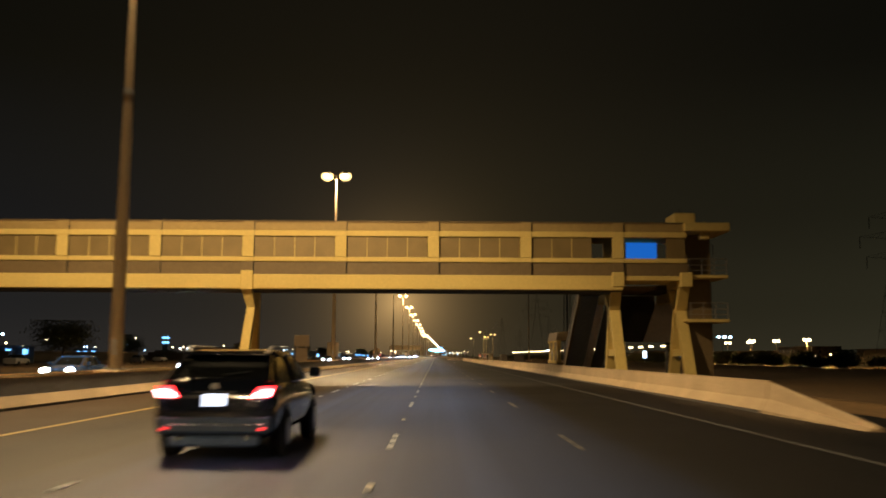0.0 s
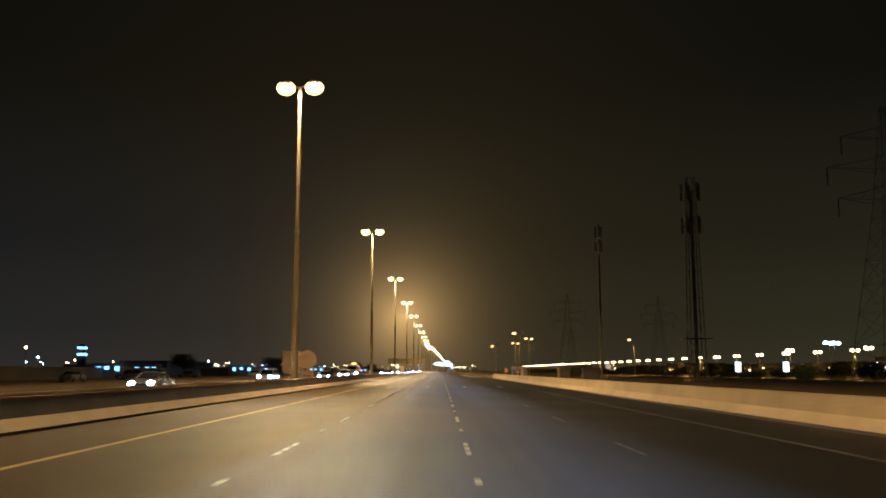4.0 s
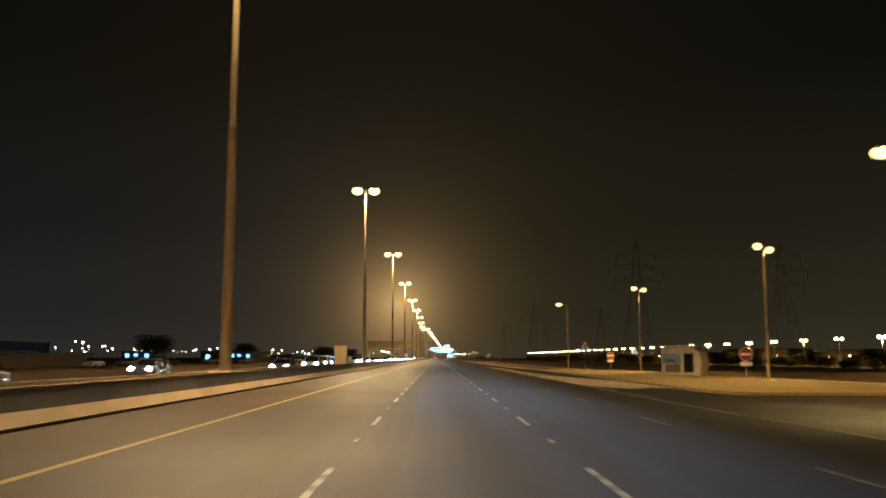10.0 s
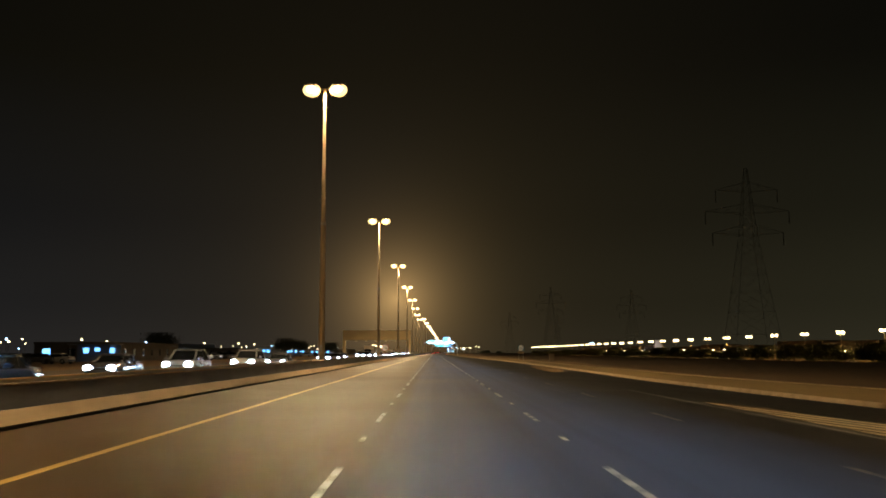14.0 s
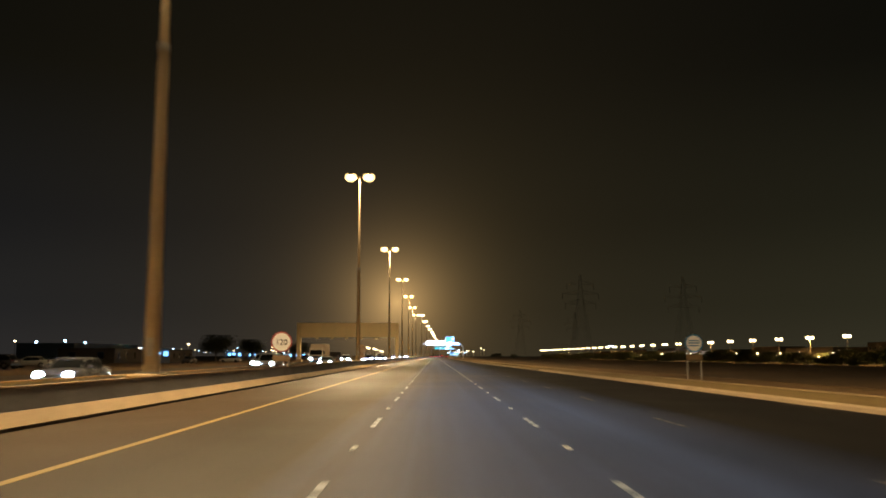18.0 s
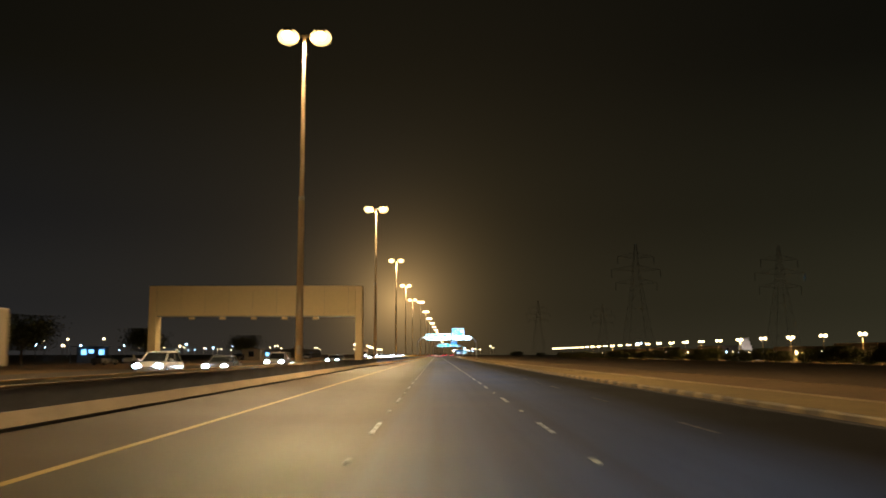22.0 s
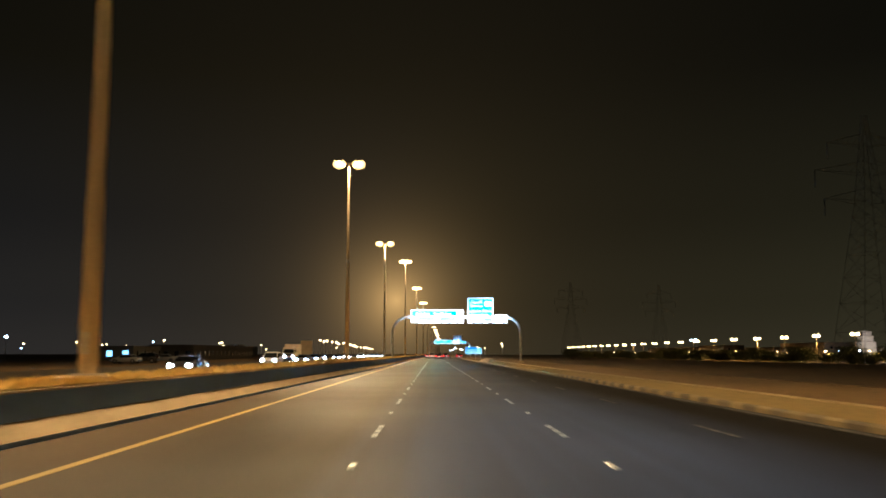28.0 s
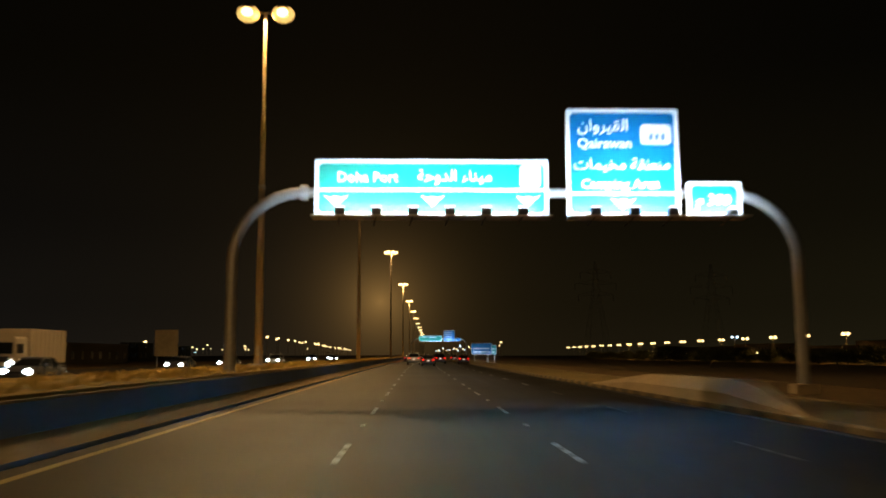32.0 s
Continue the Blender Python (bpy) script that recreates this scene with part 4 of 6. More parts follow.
def sign_gantry(y, full=True):
    t = thing("sign_gantry", (0, y, 0), "tubular steel arch carrying lit green and blue direction signs", "sign gantry", "direction sign gantries")
    arc = [(-6.07, 0, -0.06), (-6.07, 0, 2.5), (-6.07, 0, 5.2)] + [(-6.07 + 2.75 * (1 - math.cos(a)), 0, 5.2 + 2.75 * math.sin(a)) for a in (math.pi / 2 * i / 8 for i in range(1, 9))]
    part("left_leg", Shape().tube(arc, 0.22, 12), "steel", t, smooth=True)
    arc = [(16.3, 0, -0.06), (16.3, 0, 2.5), (16.3, 0, 5.2)] + [(16.3 - 2.75 * (1 - math.cos(a)), 0, 5.2 + 2.75 * math.sin(a)) for a in (math.pi / 2 * i / 8 for i in range(1, 9))]
    part("right_leg", Shape().tube(arc, 0.22, 12), "steel", t, smooth=True)
    part("cross_tube", Shape().tube([(-3.32, 0, 7.95), (4, 0, 7.95), (13.55, 0, 7.95)], 0.2, 12), "steel", t, smooth=True)
    part("flange", Shape().rod((-3.45, 0, 7.95), (-3.15, 0, 7.95), 0.31, 0.31, 12), "steel", t)
    part("flange", Shape().rod((13.98, 0, 7.93), (14.15, 0, 7.93), 0.28, 0.28, 12), "steel", t)
    for x in (-6.07, 16.3):
        part("foot_plate", Shape().box(x - 0.45, x + 0.45, -0.45, 0.45, -0.06, 0.35, 0.04), "concrete", t)
    panels = ((-2.86, 6.32, 6.92, 9.22, "sign_green"), (7.04, 11.54, 6.92, 11.32, "sign_blue"), (11.80, 13.98, 6.92, 8.36, "sign_blue"))
    made = []
    for x0, x1, z0, z1, mat in panels:
        p = part("sign_panel", flat(rounded(x0, x1, z0, z1, 0.08), -0.42, -0.34), "sign_white", t, "white-bordered sign panel")
        part("field", flat(rounded(x0 + 0.17, x1 - 0.17, z0 + 0.17, z1 - 0.17, 0.18), -0.426, -0.421), mat, p)
        part("back_frame", Shape().box(x0 + 0.1, x1 - 0.1, -0.335, -0.21, z0 + 0.9, z0 + 1.05), "steel", p)
        made.append(p)
    shelf = Shape().box(-2.9, 6.36, -1.35, -0.36, 6.80, 6.86)
    part("lamp_shelf", shelf, "steel", t)
    part("lamp_shelf", Shape().box(7.0, 14.0, -1.35, -0.36, 6.80, 6.86), "steel", t)
    for i, x in enumerate((-1.8, -0.4, 1.0, 2.4, 3.8, 5.2, 8.0, 9.5, 11.0, 13.3)):
        b = part("flood_lamp", Shape().loft([[(x - 0.19, -1.4, z0), (x + 0.19, -1.4, z0), (x + 0.19, -1.05, z1), (x - 0.19, -1.05, z1)] for z0, z1 in ((6.86, 6.86), (7.20, 7.10))]), "black", t)
        part("lamp_bracket", Shape().rod((x, -1.3, 6.83), (x - 0.15, -0.3, 6.6), 0.03, 0.03, 6), "black", b)
    green, blue, small = made
    if full:
        part("divider", Shape().box(-2.69, 6.15, -0.431, -0.427, 7.93, 8.06), "sign_white", green)
        part("route_shield", flat(rounded(5.18, 6.02, 8.12, 9.0, 0.15), -0.433, -0.427), "sign_white", green, "blank white route plate")
        lettering("destination_text", "Doha Port", 0.56, (-2.0, -0.43, 8.32), green)
        lettering("destination_text", AR_DOHA + " " + AR_MINA, 0.62, (1.15, -0.43, 8.36), green)
        for x in (-2.02, 1.75, 5.5):
            part("lane_arrow", flat([(x - 0.5, 7.78), (x - 0.13, 7.68), (x - 0.13, 7.74), (x + 0.13, 7.74), (x + 0.13, 7.68), (x + 0.5, 7.78), (x, 7.32)], -0.433, -0.427), "sign_white", green)
        part("divider", Shape().box(7.21, 11.37, -0.431, -0.427, 7.80, 7.93), "sign_white", blue)
        part("route_shield", flat(rounded(10.0, 11.25, 9.85, 10.7, 0.18), -0.433, -0.427), "sign_white", blue, "blank white route plate")
        for k in range(3):
            part("shield_mark", Shape().box(10.38 + k * 0.24, 10.5 + k * 0.24, -0.437, -0.434, 10.05, 10.3), "sign_blue", blue)
        lettering("destination_text", AR_QAIRAWAN, 0.66, (7.5, -0.43, 10.42), blue)
        lettering("destination_text", "Qairawan", 0.56, (7.48, -0.43, 9.72), blue)
        lettering("destination_text", AR_CAMPS + " " + AR_AREA, 0.62, (7.32, -0.43, 8.85), blue)
        lettering("destination_text", "Camping Area", 0.54, (7.6, -0.43, 8.08), blue)
        part("lane_arrow", flat([(8.75, 7.68), (9.12, 7.58), (9.12, 7.64), (9.42, 7.64), (9.42, 7.58), (9.8, 7.68), (9.27, 7.2)], -0.433, -0.427), "sign_white", blue)
        lettering("distance_text", "\uFEE1 300", 0.62, (12.15, -0.43, 7.42), small)
    else:
        for x0, x1, z in ((-2.2, 0.3, 8.4), (1.2, 4.2, 8.4)):
            part("writing_bar", Shape().box(x0, x1, -0.433, -0.427, z, z + 0.36), "sign_white", green)
        for z in (10.3, 9.5, 8.6, 7.7):
            part("writing_bar", Shape().box(7.6, 10.6, -0.433, -0.427, z, z + 0.34), "sign_white", blue)
    return t


sign_gantry(1011.5).scale.z = 0.992
sign_gantry(1335.0, False).location.x = 4.6
for y, dx, k in ((1011.5, 0.0, 1.0), (1335.0, 4.6, 0.2)):
    for x, w, z in ((1.73, 8.6, 8.2), (9.3, 4.2, 9.0), (12.9, 1.9, 7.7)):
        panel_lamp("sign_flood", look((x + dx, y - 1.5, 7.16), (x + dx, y - 0.4, z)), SIGN_W * k * w / 8.6 * (1.0 if z < 8.5 else 1.5), COOL, w, 0.2)

# ---- cream gantry over the oncoming road ----
def blank_gantry():
    t = thing("blank_gantry", (0, 786.5, 0), "cream steel portal gantry with a blank back", "sign gantry")
    for x0, x1 in ((-8.97, -8.1), (-34.9, -33.9)):
        part("leg", Shape().box(x0, x1, -1.0, 1.0, -0.06, 10.1, 0.06), "cream", t)
        part("foot", Shape().box(x0 - 0.3, x1 + 0.3, -1.2, 1.2, -0.06, 0.62, 0.05), "concrete", t)
    part("sign_box", Shape().box(-33.87, -9.0, -0.95, 0.95, 6.30, 10.1, 0.03), "cream", t)
    part("bottom_tray", Shape().box(-33.85, -9.05, -0.9, 0.9, 6.22, 6.295), "steel", t)
    for k in range(9):
        part("panel_seam", Shape().box(-33.9 + k * 3.0, -33.88 + k * 3.0, -0.954, -0.951, 6.32, 9.96), "tank", t)
    for x in (-29.6, -25.7, -21.8, -17.9, -14.0):
        part("lamp_box", Shape().box(x - 0.35, x + 0.35, -0.8, -0.2, 5.86, 6.21, 0.03), "cream", t)
    return t


blank_gantry()

# ---- median furniture ----
def round_sign(at, front, label, rad=0.78, mid=2.42, text=""):
    t = thing("round_sign", at, label, "road sign")
    for x in (-0.45, 0.45):
        part("post", Shape().rod((x, 0.06, -0.06), (x, 0.06, mid + 0.4), 0.045, 0.045, 8), "steel", t)
    disc = lambda r, y0, y1: flat([(r * math.cos(2 * math.pi * i / 28), mid + r * math.sin(2 * math.pi * i / 28)) for i in range(28)], y0, y1)
    if front:
        p = part("disc", disc(rad, -0.02, 0.0), "sign_red" if text else "sign_blue", t, "rimmed white disc")
        q = part("disc_face", disc(rad * 0.86, -0.027, -0.021), "sign_white", p)
        if text:
            lettering("limit_text", text, rad * 0.78, (0, -0.03, mid - rad * 0.28), p, "black", 0.006, True)
        else:
            for z in (0.22, -0.04, -0.34):
                part("writing_bar", Shape().box(-0.62 * rad, 0.62 * rad, -0.033, -0.028, mid + z * rad, mid + (z + 0.14) * rad), "sign_blue", p)
    else:
        p = part("disc", disc(rad, -0.02, 0.0), "sign_back", t, "plain back of a round sign")
        for z in (mid + 0.3, mid - 0.3):
            part("mounting_rail", Shape().box(-0.42, 0.42, -0.06, -0.021, z - 0.03, z + 0.03), "sign_back", p)
    part("lower_plate", Shape().box(-0.55, 0.55, 0.0, 0.02, 1.18, 1.55, 0.005), "sign_back", t)
    return t


round_sign((-8.4, 608.6, 0), True, "round red-rimmed 120 speed limit sign on two posts", 0.66, 2.38, "120")
round_sign((-8.2, 221.4, 0), False, "round road sign seen from its plain back, on two posts")
round_sign((-8.2, 667.3, 0), False, "round road sign seen from its plain back, on two posts", 0.68, 2.28)
round_sign((18.4, 610.3, 0), True, "round white sign with rows of blue writing on bare ground", 0.58, 2.3)

t = thing("square_sign", (-7.95, 114.6, 0), "square brown sign back with a lower plate on the median", "road sign")
part("upper_plate", Shape().box(-0.68, 0.68, -0.02, 0.0, 2.30, 3.35, 0.006), "sign_back", t)
part("lower_plate", Shape().box(-0.55, 0.55, -0.02, 0.0, 0.95, 2.2, 0.006), "sign_back", t)
for x in (-0.4, 0.4):
    part("post", Shape().rod((x, 0.06, -0.06), (x, 0.06, 3.3), 0.045, 0.045, 8), "steel", t)

t = thing("switch_cabinet", (-8.4, 410.6, 0), "tall cream electrical cabinet on a concrete plinth in the median", "cabinet")
part("plinth", Shape().box(-0.68, 0.68, -0.45, 0.45, -0.06, 0.80, 0.03), "concrete", t)
part("body", Shape().box(-0.62, 0.62, -0.4, 0.4, 0.80, 2.62, 0.02), "cream", t)
part("lid", Shape().box(-0.68, 0.68, -0.46, 0.46, 2.62, 2.71, 0.02), "cream", t)
for x in (-0.3, 0.3):
    part("door", Shape().box(x - 0.27, x + 0.27, -0.418, -0.401, 0.9, 2.55, 0.008), "cream", t)
t = thing("junction_box", (-8.4, 418.8, 0), "small grey electrical box on the median", "cabinet")
part("plinth", Shape().box(-0.4, 0.4, -0.3, 0.3, -0.06, 0.75, 0.02), "concrete", t)
part("body", Shape().box(-0.34, 0.34, -0.25, 0.25, 0.75, 1.58, 0.02), "plaster", t)

t = thing("hoarding", (-35.1, 374.0, 0), "plain tall hoarding back of weathered board on the ground", "hoarding")
part("board", Shape().box(-2.25, 2.25, -0.12, 0.0, 1.1, 6.53, 0.02), "hoarding_board", t)
for x in (-1.7, 1.7):
    part("post", Shape().box(x - 0.12, x + 0.12, 0.01, 0.25, -0.06, 6.4, 0.02), "steel", t)
t = thing("hoarding", (-33.9, 1102.0, 0), "plain pale hoarding back beside the oncoming road", "hoarding")
part("board", Shape().box(-1.6, 1.6, -0.12, 0.0, 1.4, 5.1, 0.02), "hoarding_board", t)
for x in (-1.3, 1.3):
    part("post", Shape().box(x - 0.1, x + 0.1, 0.01, 0.22, -0.06, 5.0, 0.02), "steel", t)

# ---- near-side things: shelter, signs, lamps ----
t = thing("bus_shelter", (26.0, 407.3, dip(26, 407)), "small cream rounded concrete shelter with a dark doorway on the paving", "shelter", turn=-35)
shell = [(-1.9, 0.12), (-1.9, 2.6), (-1.6, 2.92), (1.3, 2.92), (1.9, 2.4), (2.1, 1.5), (1.95, 0.12)]
part("base", Shape().box(-2.1, 2.2, -1.4, 1.4, -0.06, 0.14, 0.03), "concrete", t)
part("shell", Shape().prism(shell, "y", -1.2, 1.2), "shelter_shell", t)
# shell is closed here; a dark sheet stands for the doorway's shade
part("doorway", Shape().box(0.40, 1.30, -1.23, -1.201, 0.5, 2.25), "glass", t, "dark panel standing for the shaded doorway")
part("door_frame", Shape().prism([(0.30, 0.42), (1.40, 0.42), (1.40, 2.35), (0.30, 2.35), (0.30, 2.25), (1.30, 2.25), (1.30, 0.5), (0.30, 0.5)], "y", -1.26, -1.2), "plaster", t)
p = part("poster", Shape().box(-1.78, 0.05, -1.22, -1.201, 1.25, 2.3), "poster_blue", t, "faded blue poster panel")
part("poster_patch", Shape().box(-1.3, -0.45, -1.228, -1.221, 1.42, 1.6), "sign_red", p)
part("poster_patch", Shape().box(-1.15, -0.55, -1.228, -1.221, 1.64, 1.76), "sign_red", p)
part("lower_panel", Shape().box(-1.5, 0.0, -1.22, -1.201, 0.45, 1.2), "sign_back", t, "brownish lower panel")
part("roof_slab", Shape().box(-2.0, 1.35, -1.35, 1.35, 2.925, 3.05, 0.03), "shelter_shell", t)


def no_entry(at):
    t = thing("no_entry_sign", at, "round red no-entry sign with a white bar on a post", "road sign", "no-entry signs")
    part("post", Shape().rod((0, 0.05, -0.06), (0, 0.05, 2.42), 0.04, 0.04, 8), "steel", t)
    disc = lambda r, y0, y1: flat([(r * math.cos(2 * math.pi * i / 24), 1.95 + r * math.sin(2 * math.pi * i / 24)) for i in range(24)], y0, y1)
    p = part("disc", disc(0.50, -0.02, 0.0), "sign_white", t)
    part("disc_face", disc(0.46, -0.027, -0.021), "sign_red", p)
    part("bar", Shape().box(-0.36, 0.36, -0.034, -0.028, 1.86, 2.04), "sign_white", p)
    part("lower_plate", Shape().box(-0.42, 0.42, -0.02, 0.0, 1.12, 1.40, 0.005), "sign_white", t)
    return t


no_entry((24.2, 435.4, -0.2))
no_entry((23.4, 382.2, -0.2))
t = thing("warning_sign", (16.7, 410.5, 0.02), "triangular red-rimmed warning sign on a post", "road sign")
part("post", Shape().rod((0, 0.05, -0.1), (0, 0.05, 3.1), 0.04, 0.04, 8), "steel", t)
p = part("triangle", flat([(-0.62, 2.25), (0.62, 2.25), (0, 3.32)], -0.02, 0.0), "sign_red", t)
part("triangle_face", flat([(-0.44, 2.35), (0.44, 2.35), (0, 3.1)], -0.027, -0.021), "sign_white", p)
part("symbol", flat([(-0.07, 2.42), (0.05, 2.42), (0.05, 2.6), (0.16, 2.72), (0.05, 2.7), (0.03, 2.88), (-0.07, 2.88)], -0.033, -0.028), "black", p)
t = thing("utility_post", (19.4, 572.0, 0), "short grey utility pillar on bare ground", "pillar")
part("body", Shape().box(-0.4, 0.4, -0.25, 0.25, -0.06, 1.2, 0.03), "plaster", t)
part("lid", Shape().box(-0.44, 0.44, -0.29, 0.29, 1.2, 1.26, 0.01), "plaster", t)


def side_lamp(at, arms, turn=0.0):
    t = thing("street_lamp", at, "slim steel street lamp with " + ("two sodium heads" if arms == 2 else "one sodium head"), "street lamp", "side road lamps", turn=turn)
    part("pole", Shape().rod((0, 0, -0.1), (0, 0, 10.25), 0.12, 0.07, 10), "pole", t)
    part("base", Shape().box(-0.35, 0.35, -0.35, 0.35, -0.1, 0.22, 0.03), "concrete", t)
    for sx in ((-1, 1) if arms == 2 else (-1,)):
        part("arm", Shape().tube([(0, 0, 10.05), (sx * 0.4, 0, 10.35), (sx * 1.0, 0, 10.47)], 0.045, 6), "pole", t)
        h = part("lamp_head", Shape().loft([[(sx * (1.0 + u), w, z) for u, w in ((0, -0.14), (0.75, -0.2), (0.75, 0.2), (0, 0.14))] for z in (10.43, 10.59)]), "pole", t)
        part("lens", Shape().blob((sx * 1.4, 0, 10.37), 0.52, 0.32, 0.27, 12, 6), "side_lens", h, "golden lens bowl swollen for glare", True)
        part("burner", Shape().blob((sx * 1.4, -0.05, 10.36), 0.36, 0.27, 0.15, 12, 6), "burner", h, "bright sodium lamp", True)
    return t


for x, y, arms in ((26.95, 387.5, 2), (26.8, 429.6, 2), (22.66, 462.3, 1), (21.7, 355.7, 1), (59.7, 406.5, 1)):
    side_lamp((x, y, dip(x, y)), arms, 52 if arms == 2 else 0)
    down_lamp("side_light", (x - (1.4 if arms == 1 else 0), y, 9.85), SIDE_W * arms, AMBER, 140, 0.2)

# ---- pylons and mast ----
def pylon():
    t = thing("pylon", (0, 0, 0), "tall dark lattice steel electricity pylon on bare ground", "pylon", "electricity pylons")
    w = lambda z: 4.6 * (1 - z / 34.0) + 0.9 if z < 28 else max(0.35, 1.7 - (z - 28) * 0.085)
    levels = [0, 6, 11, 15.5, 19.5, 23, 26, 28.5, 31, 33.5, 36, 38.5, 41, 44]
    for sx in (-1, 1):
        for sy in (-1, 1):
            part("leg", Shape().tube([(sx * w(z), sy * w(z), z) for z in levels], 0.045, 4), "dark_steel", t)
    s = Shape()
    for a, b in zip(levels, levels[1:]):
        for k in range(4):
            c = [(-1, -1), (1, -1), (1, 1), (-1, 1)]
            p, q = c[k], c[(k + 1) % 4]
            s.rod((p[0] * w(a), p[1] * w(a), a), (q[0] * w(b), q[1] * w(b), b), 0.022, 0.022, 4)
            s.rod((q[0] * w(a), q[1] * w(a), a), (p[0] * w(b), p[1] * w(b), b), 0.022, 0.022, 4)
            s.rod((p[0] * w(b), p[1] * w(b), b), (q[0] * w(b), q[1] * w(b), b), 0.022, 0.022, 4)
    tagged(part("bracing", s, "dark_steel", t), kind="stuff")
    for z, reach in ((28.5, 8.0), (33.5, 9.5), (38.5, 7.0)):
        for sx in (-1, 1):
            s = Shape()
            for sy in (-1, 1):
                s.rod((sx * w(z), sy * w(z), z), (sx * reach, 0, z + 0.6), 0.04, 0.03, 4)
                s.rod((sx * w(z + 2), sy * w(z + 2), z + 2.2), (sx * reach, 0, z + 0.6), 0.04, 0.03, 4)
            for k in range(1, 4):
                u = k / 4
                s.rod((sx * (w(z) + (reach - w(z)) * u), 0, z + 0.3), (sx * (w(z) + (reach - w(z)) * (u - 0.2)), 0, z + 2.0 - 1.4 * u), 0.03, 0.03, 4)
            a = part("cross_arm", s, "dark_steel", t)
            part("insulator", Shape().rod((sx * reach, 0, z + 0.5), (sx * reach, 0, z - 2.4), 0.10, 0.10, 6), "dark_steel", a)
    return t


p0 = pylon()
p0.matrix_basis = pose(74, 284, fall(74) - 0.06)
for x, y in ((73, 634), (77, 1008), (81, 1370), (120, 621), (127, 996), (119, 250), (130, 1360)):
    copy_thing(p0, pose(x, y, fall(x) - 0.06, 0, 0, random.uniform(-5, 5)))
t = thing("antenna_tower", (40.3, 276, 0), "slim lattice steel antenna tower with pale panel aerials", "mast")
tw = lambda z: 1.15 - 0.02 * z
for sx in (-1, 1):
    for sy in (-1, 1):
        part("leg", Shape().rod((sx * tw(0), sy * tw(0), -0.06), (sx * tw(30), sy * tw(30), 30), 0.06, 0.05, 6), "dark_steel", t)
s, ring4 = Shape(), [(-1, -1), (1, -1), (1, 1), (-1, 1)]
for i in range(15):
    z0, z1 = i * 2.0, i * 2.0 + 2.0
    for p, q in zip(ring4, ring4[1:] + ring4[:1]):
        s.rod((p[0] * tw(z0), p[1] * tw(z0), z0), (q[0] * tw(z1), q[1] * tw(z1), z1), 0.03, 0.03, 4)
        s.rod((p[0] * tw(z1), p[1] * tw(z1), z1), (q[0] * tw(z1), q[1] * tw(z1), z1), 0.03, 0.03, 4)
tagged(part("bracing", s, "dark_steel", t), kind="stuff")
part("cable_ladder", Shape().box(-0.25, 0.25, -0.06, 0.06, 0.0, 28.0), "dark_steel", t, "dark cable ladder up the middle")
part("platform", Shape().box(-1.9, 1.9, -1.9, 1.9, 6.0, 6.12, 0.02), "steel", t)
for z in (21.6, 26.6):
    part("aerial_ring", Shape().tube([(1.25 * math.cos(a), 1.25 * math.sin(a), z + 1.2) for a in (2 * math.pi * i / 12 for i in range(13))], 0.04, 6), "steel", t)
    for i in range(5):
        a = 2 * math.pi * i / 5 + z
        part("panel_aerial", Shape().box(-0.16, 0.16, -0.08, 0.08, z, z + 2.5, 0.03), "plaster", t, "pale panel aerial", at=(1.36 * math.cos(a), 1.36 * math.sin(a), 0))
part("base", Shape().box(-1.6, 1.6, -1.6, 1.6, -0.06, 0.3, 0.04), "concrete", t)

# ---- trees ----
def tree(height, spread, seed, label, leaves=2600, leaf=1.0):
    r = random.Random(seed)
    t = thing("tree", (0, 0, 0), label, "tree", "roadside trees")
    s = Shape()
    s.rod((0, 0, -0.1), (0.1, 0, height * 0.42), height * 0.035, height * 0.022, 8)
    ends = []
    for i in range(7):
        a, u = 2 * math.pi * i / 7 + r.uniform(-0.4, 0.4), r.uniform(0.45, 0.8)
        e = (math.cos(a) * spread * 0.55 * r.uniform(0.6, 1), math.sin(a) * spread * 0.55 * r.uniform(0.6, 1), height * u)
        s.rod((0.1, 0, height * r.uniform(0.28, 0.42)), e, height * 0.016, height * 0.006, 6)
        ends.append(e)
    part("trunk", s, "bark", t)
    s = Shape()
    for i in range(leaves):
        e = r.choice(ends)
        rad = spread * 0.42
        p = Vector((r.gauss(e[0], rad * 0.6), r.gauss(e[1], rad * 0.6), min(height, max(height * 0.30, r.gauss(e[2] + height * 0.08, height * 0.14)))))
        n = Vector((r.uniform(-1, 1), r.uniform(-1, 1), r.uniform(-0.4, 1))).normalized()
        a = n.orthogonal().normalized() * height * leaf * r.uniform(0.016, 0.034)
        b = n.cross(a) * r.uniform(0.5, 0.9)
        s.add([p - a, p + b * 0.7 + n * 0.03, p + a, p - b * 0.7], [(0, 1, 2, 3)])
    me = bpy.data.meshes.new("crown")
    me.from_pydata(s.v, [], s.f)
    me.materials.append(M["leaf"])
    part("crown", me, "", t)
    return t


kinds = [tree(6.0, 3.4, 5, "dusty dark broadleaf tree beside the far road", 3000, 1.7), tree(4.6, 3.2, 9, "low spreading dusty tree beside the far road", 3000, 1.8), tree(7.4, 5.4, 13, "broad dusty tree with a dense uneven crown", 7000)]
for k, (x, y) in zip(kinds, ((146, 405), (143, 431), (-62, 192))):
    k.matrix_basis = pose(x, y, fall(x))
r = random.Random(4)
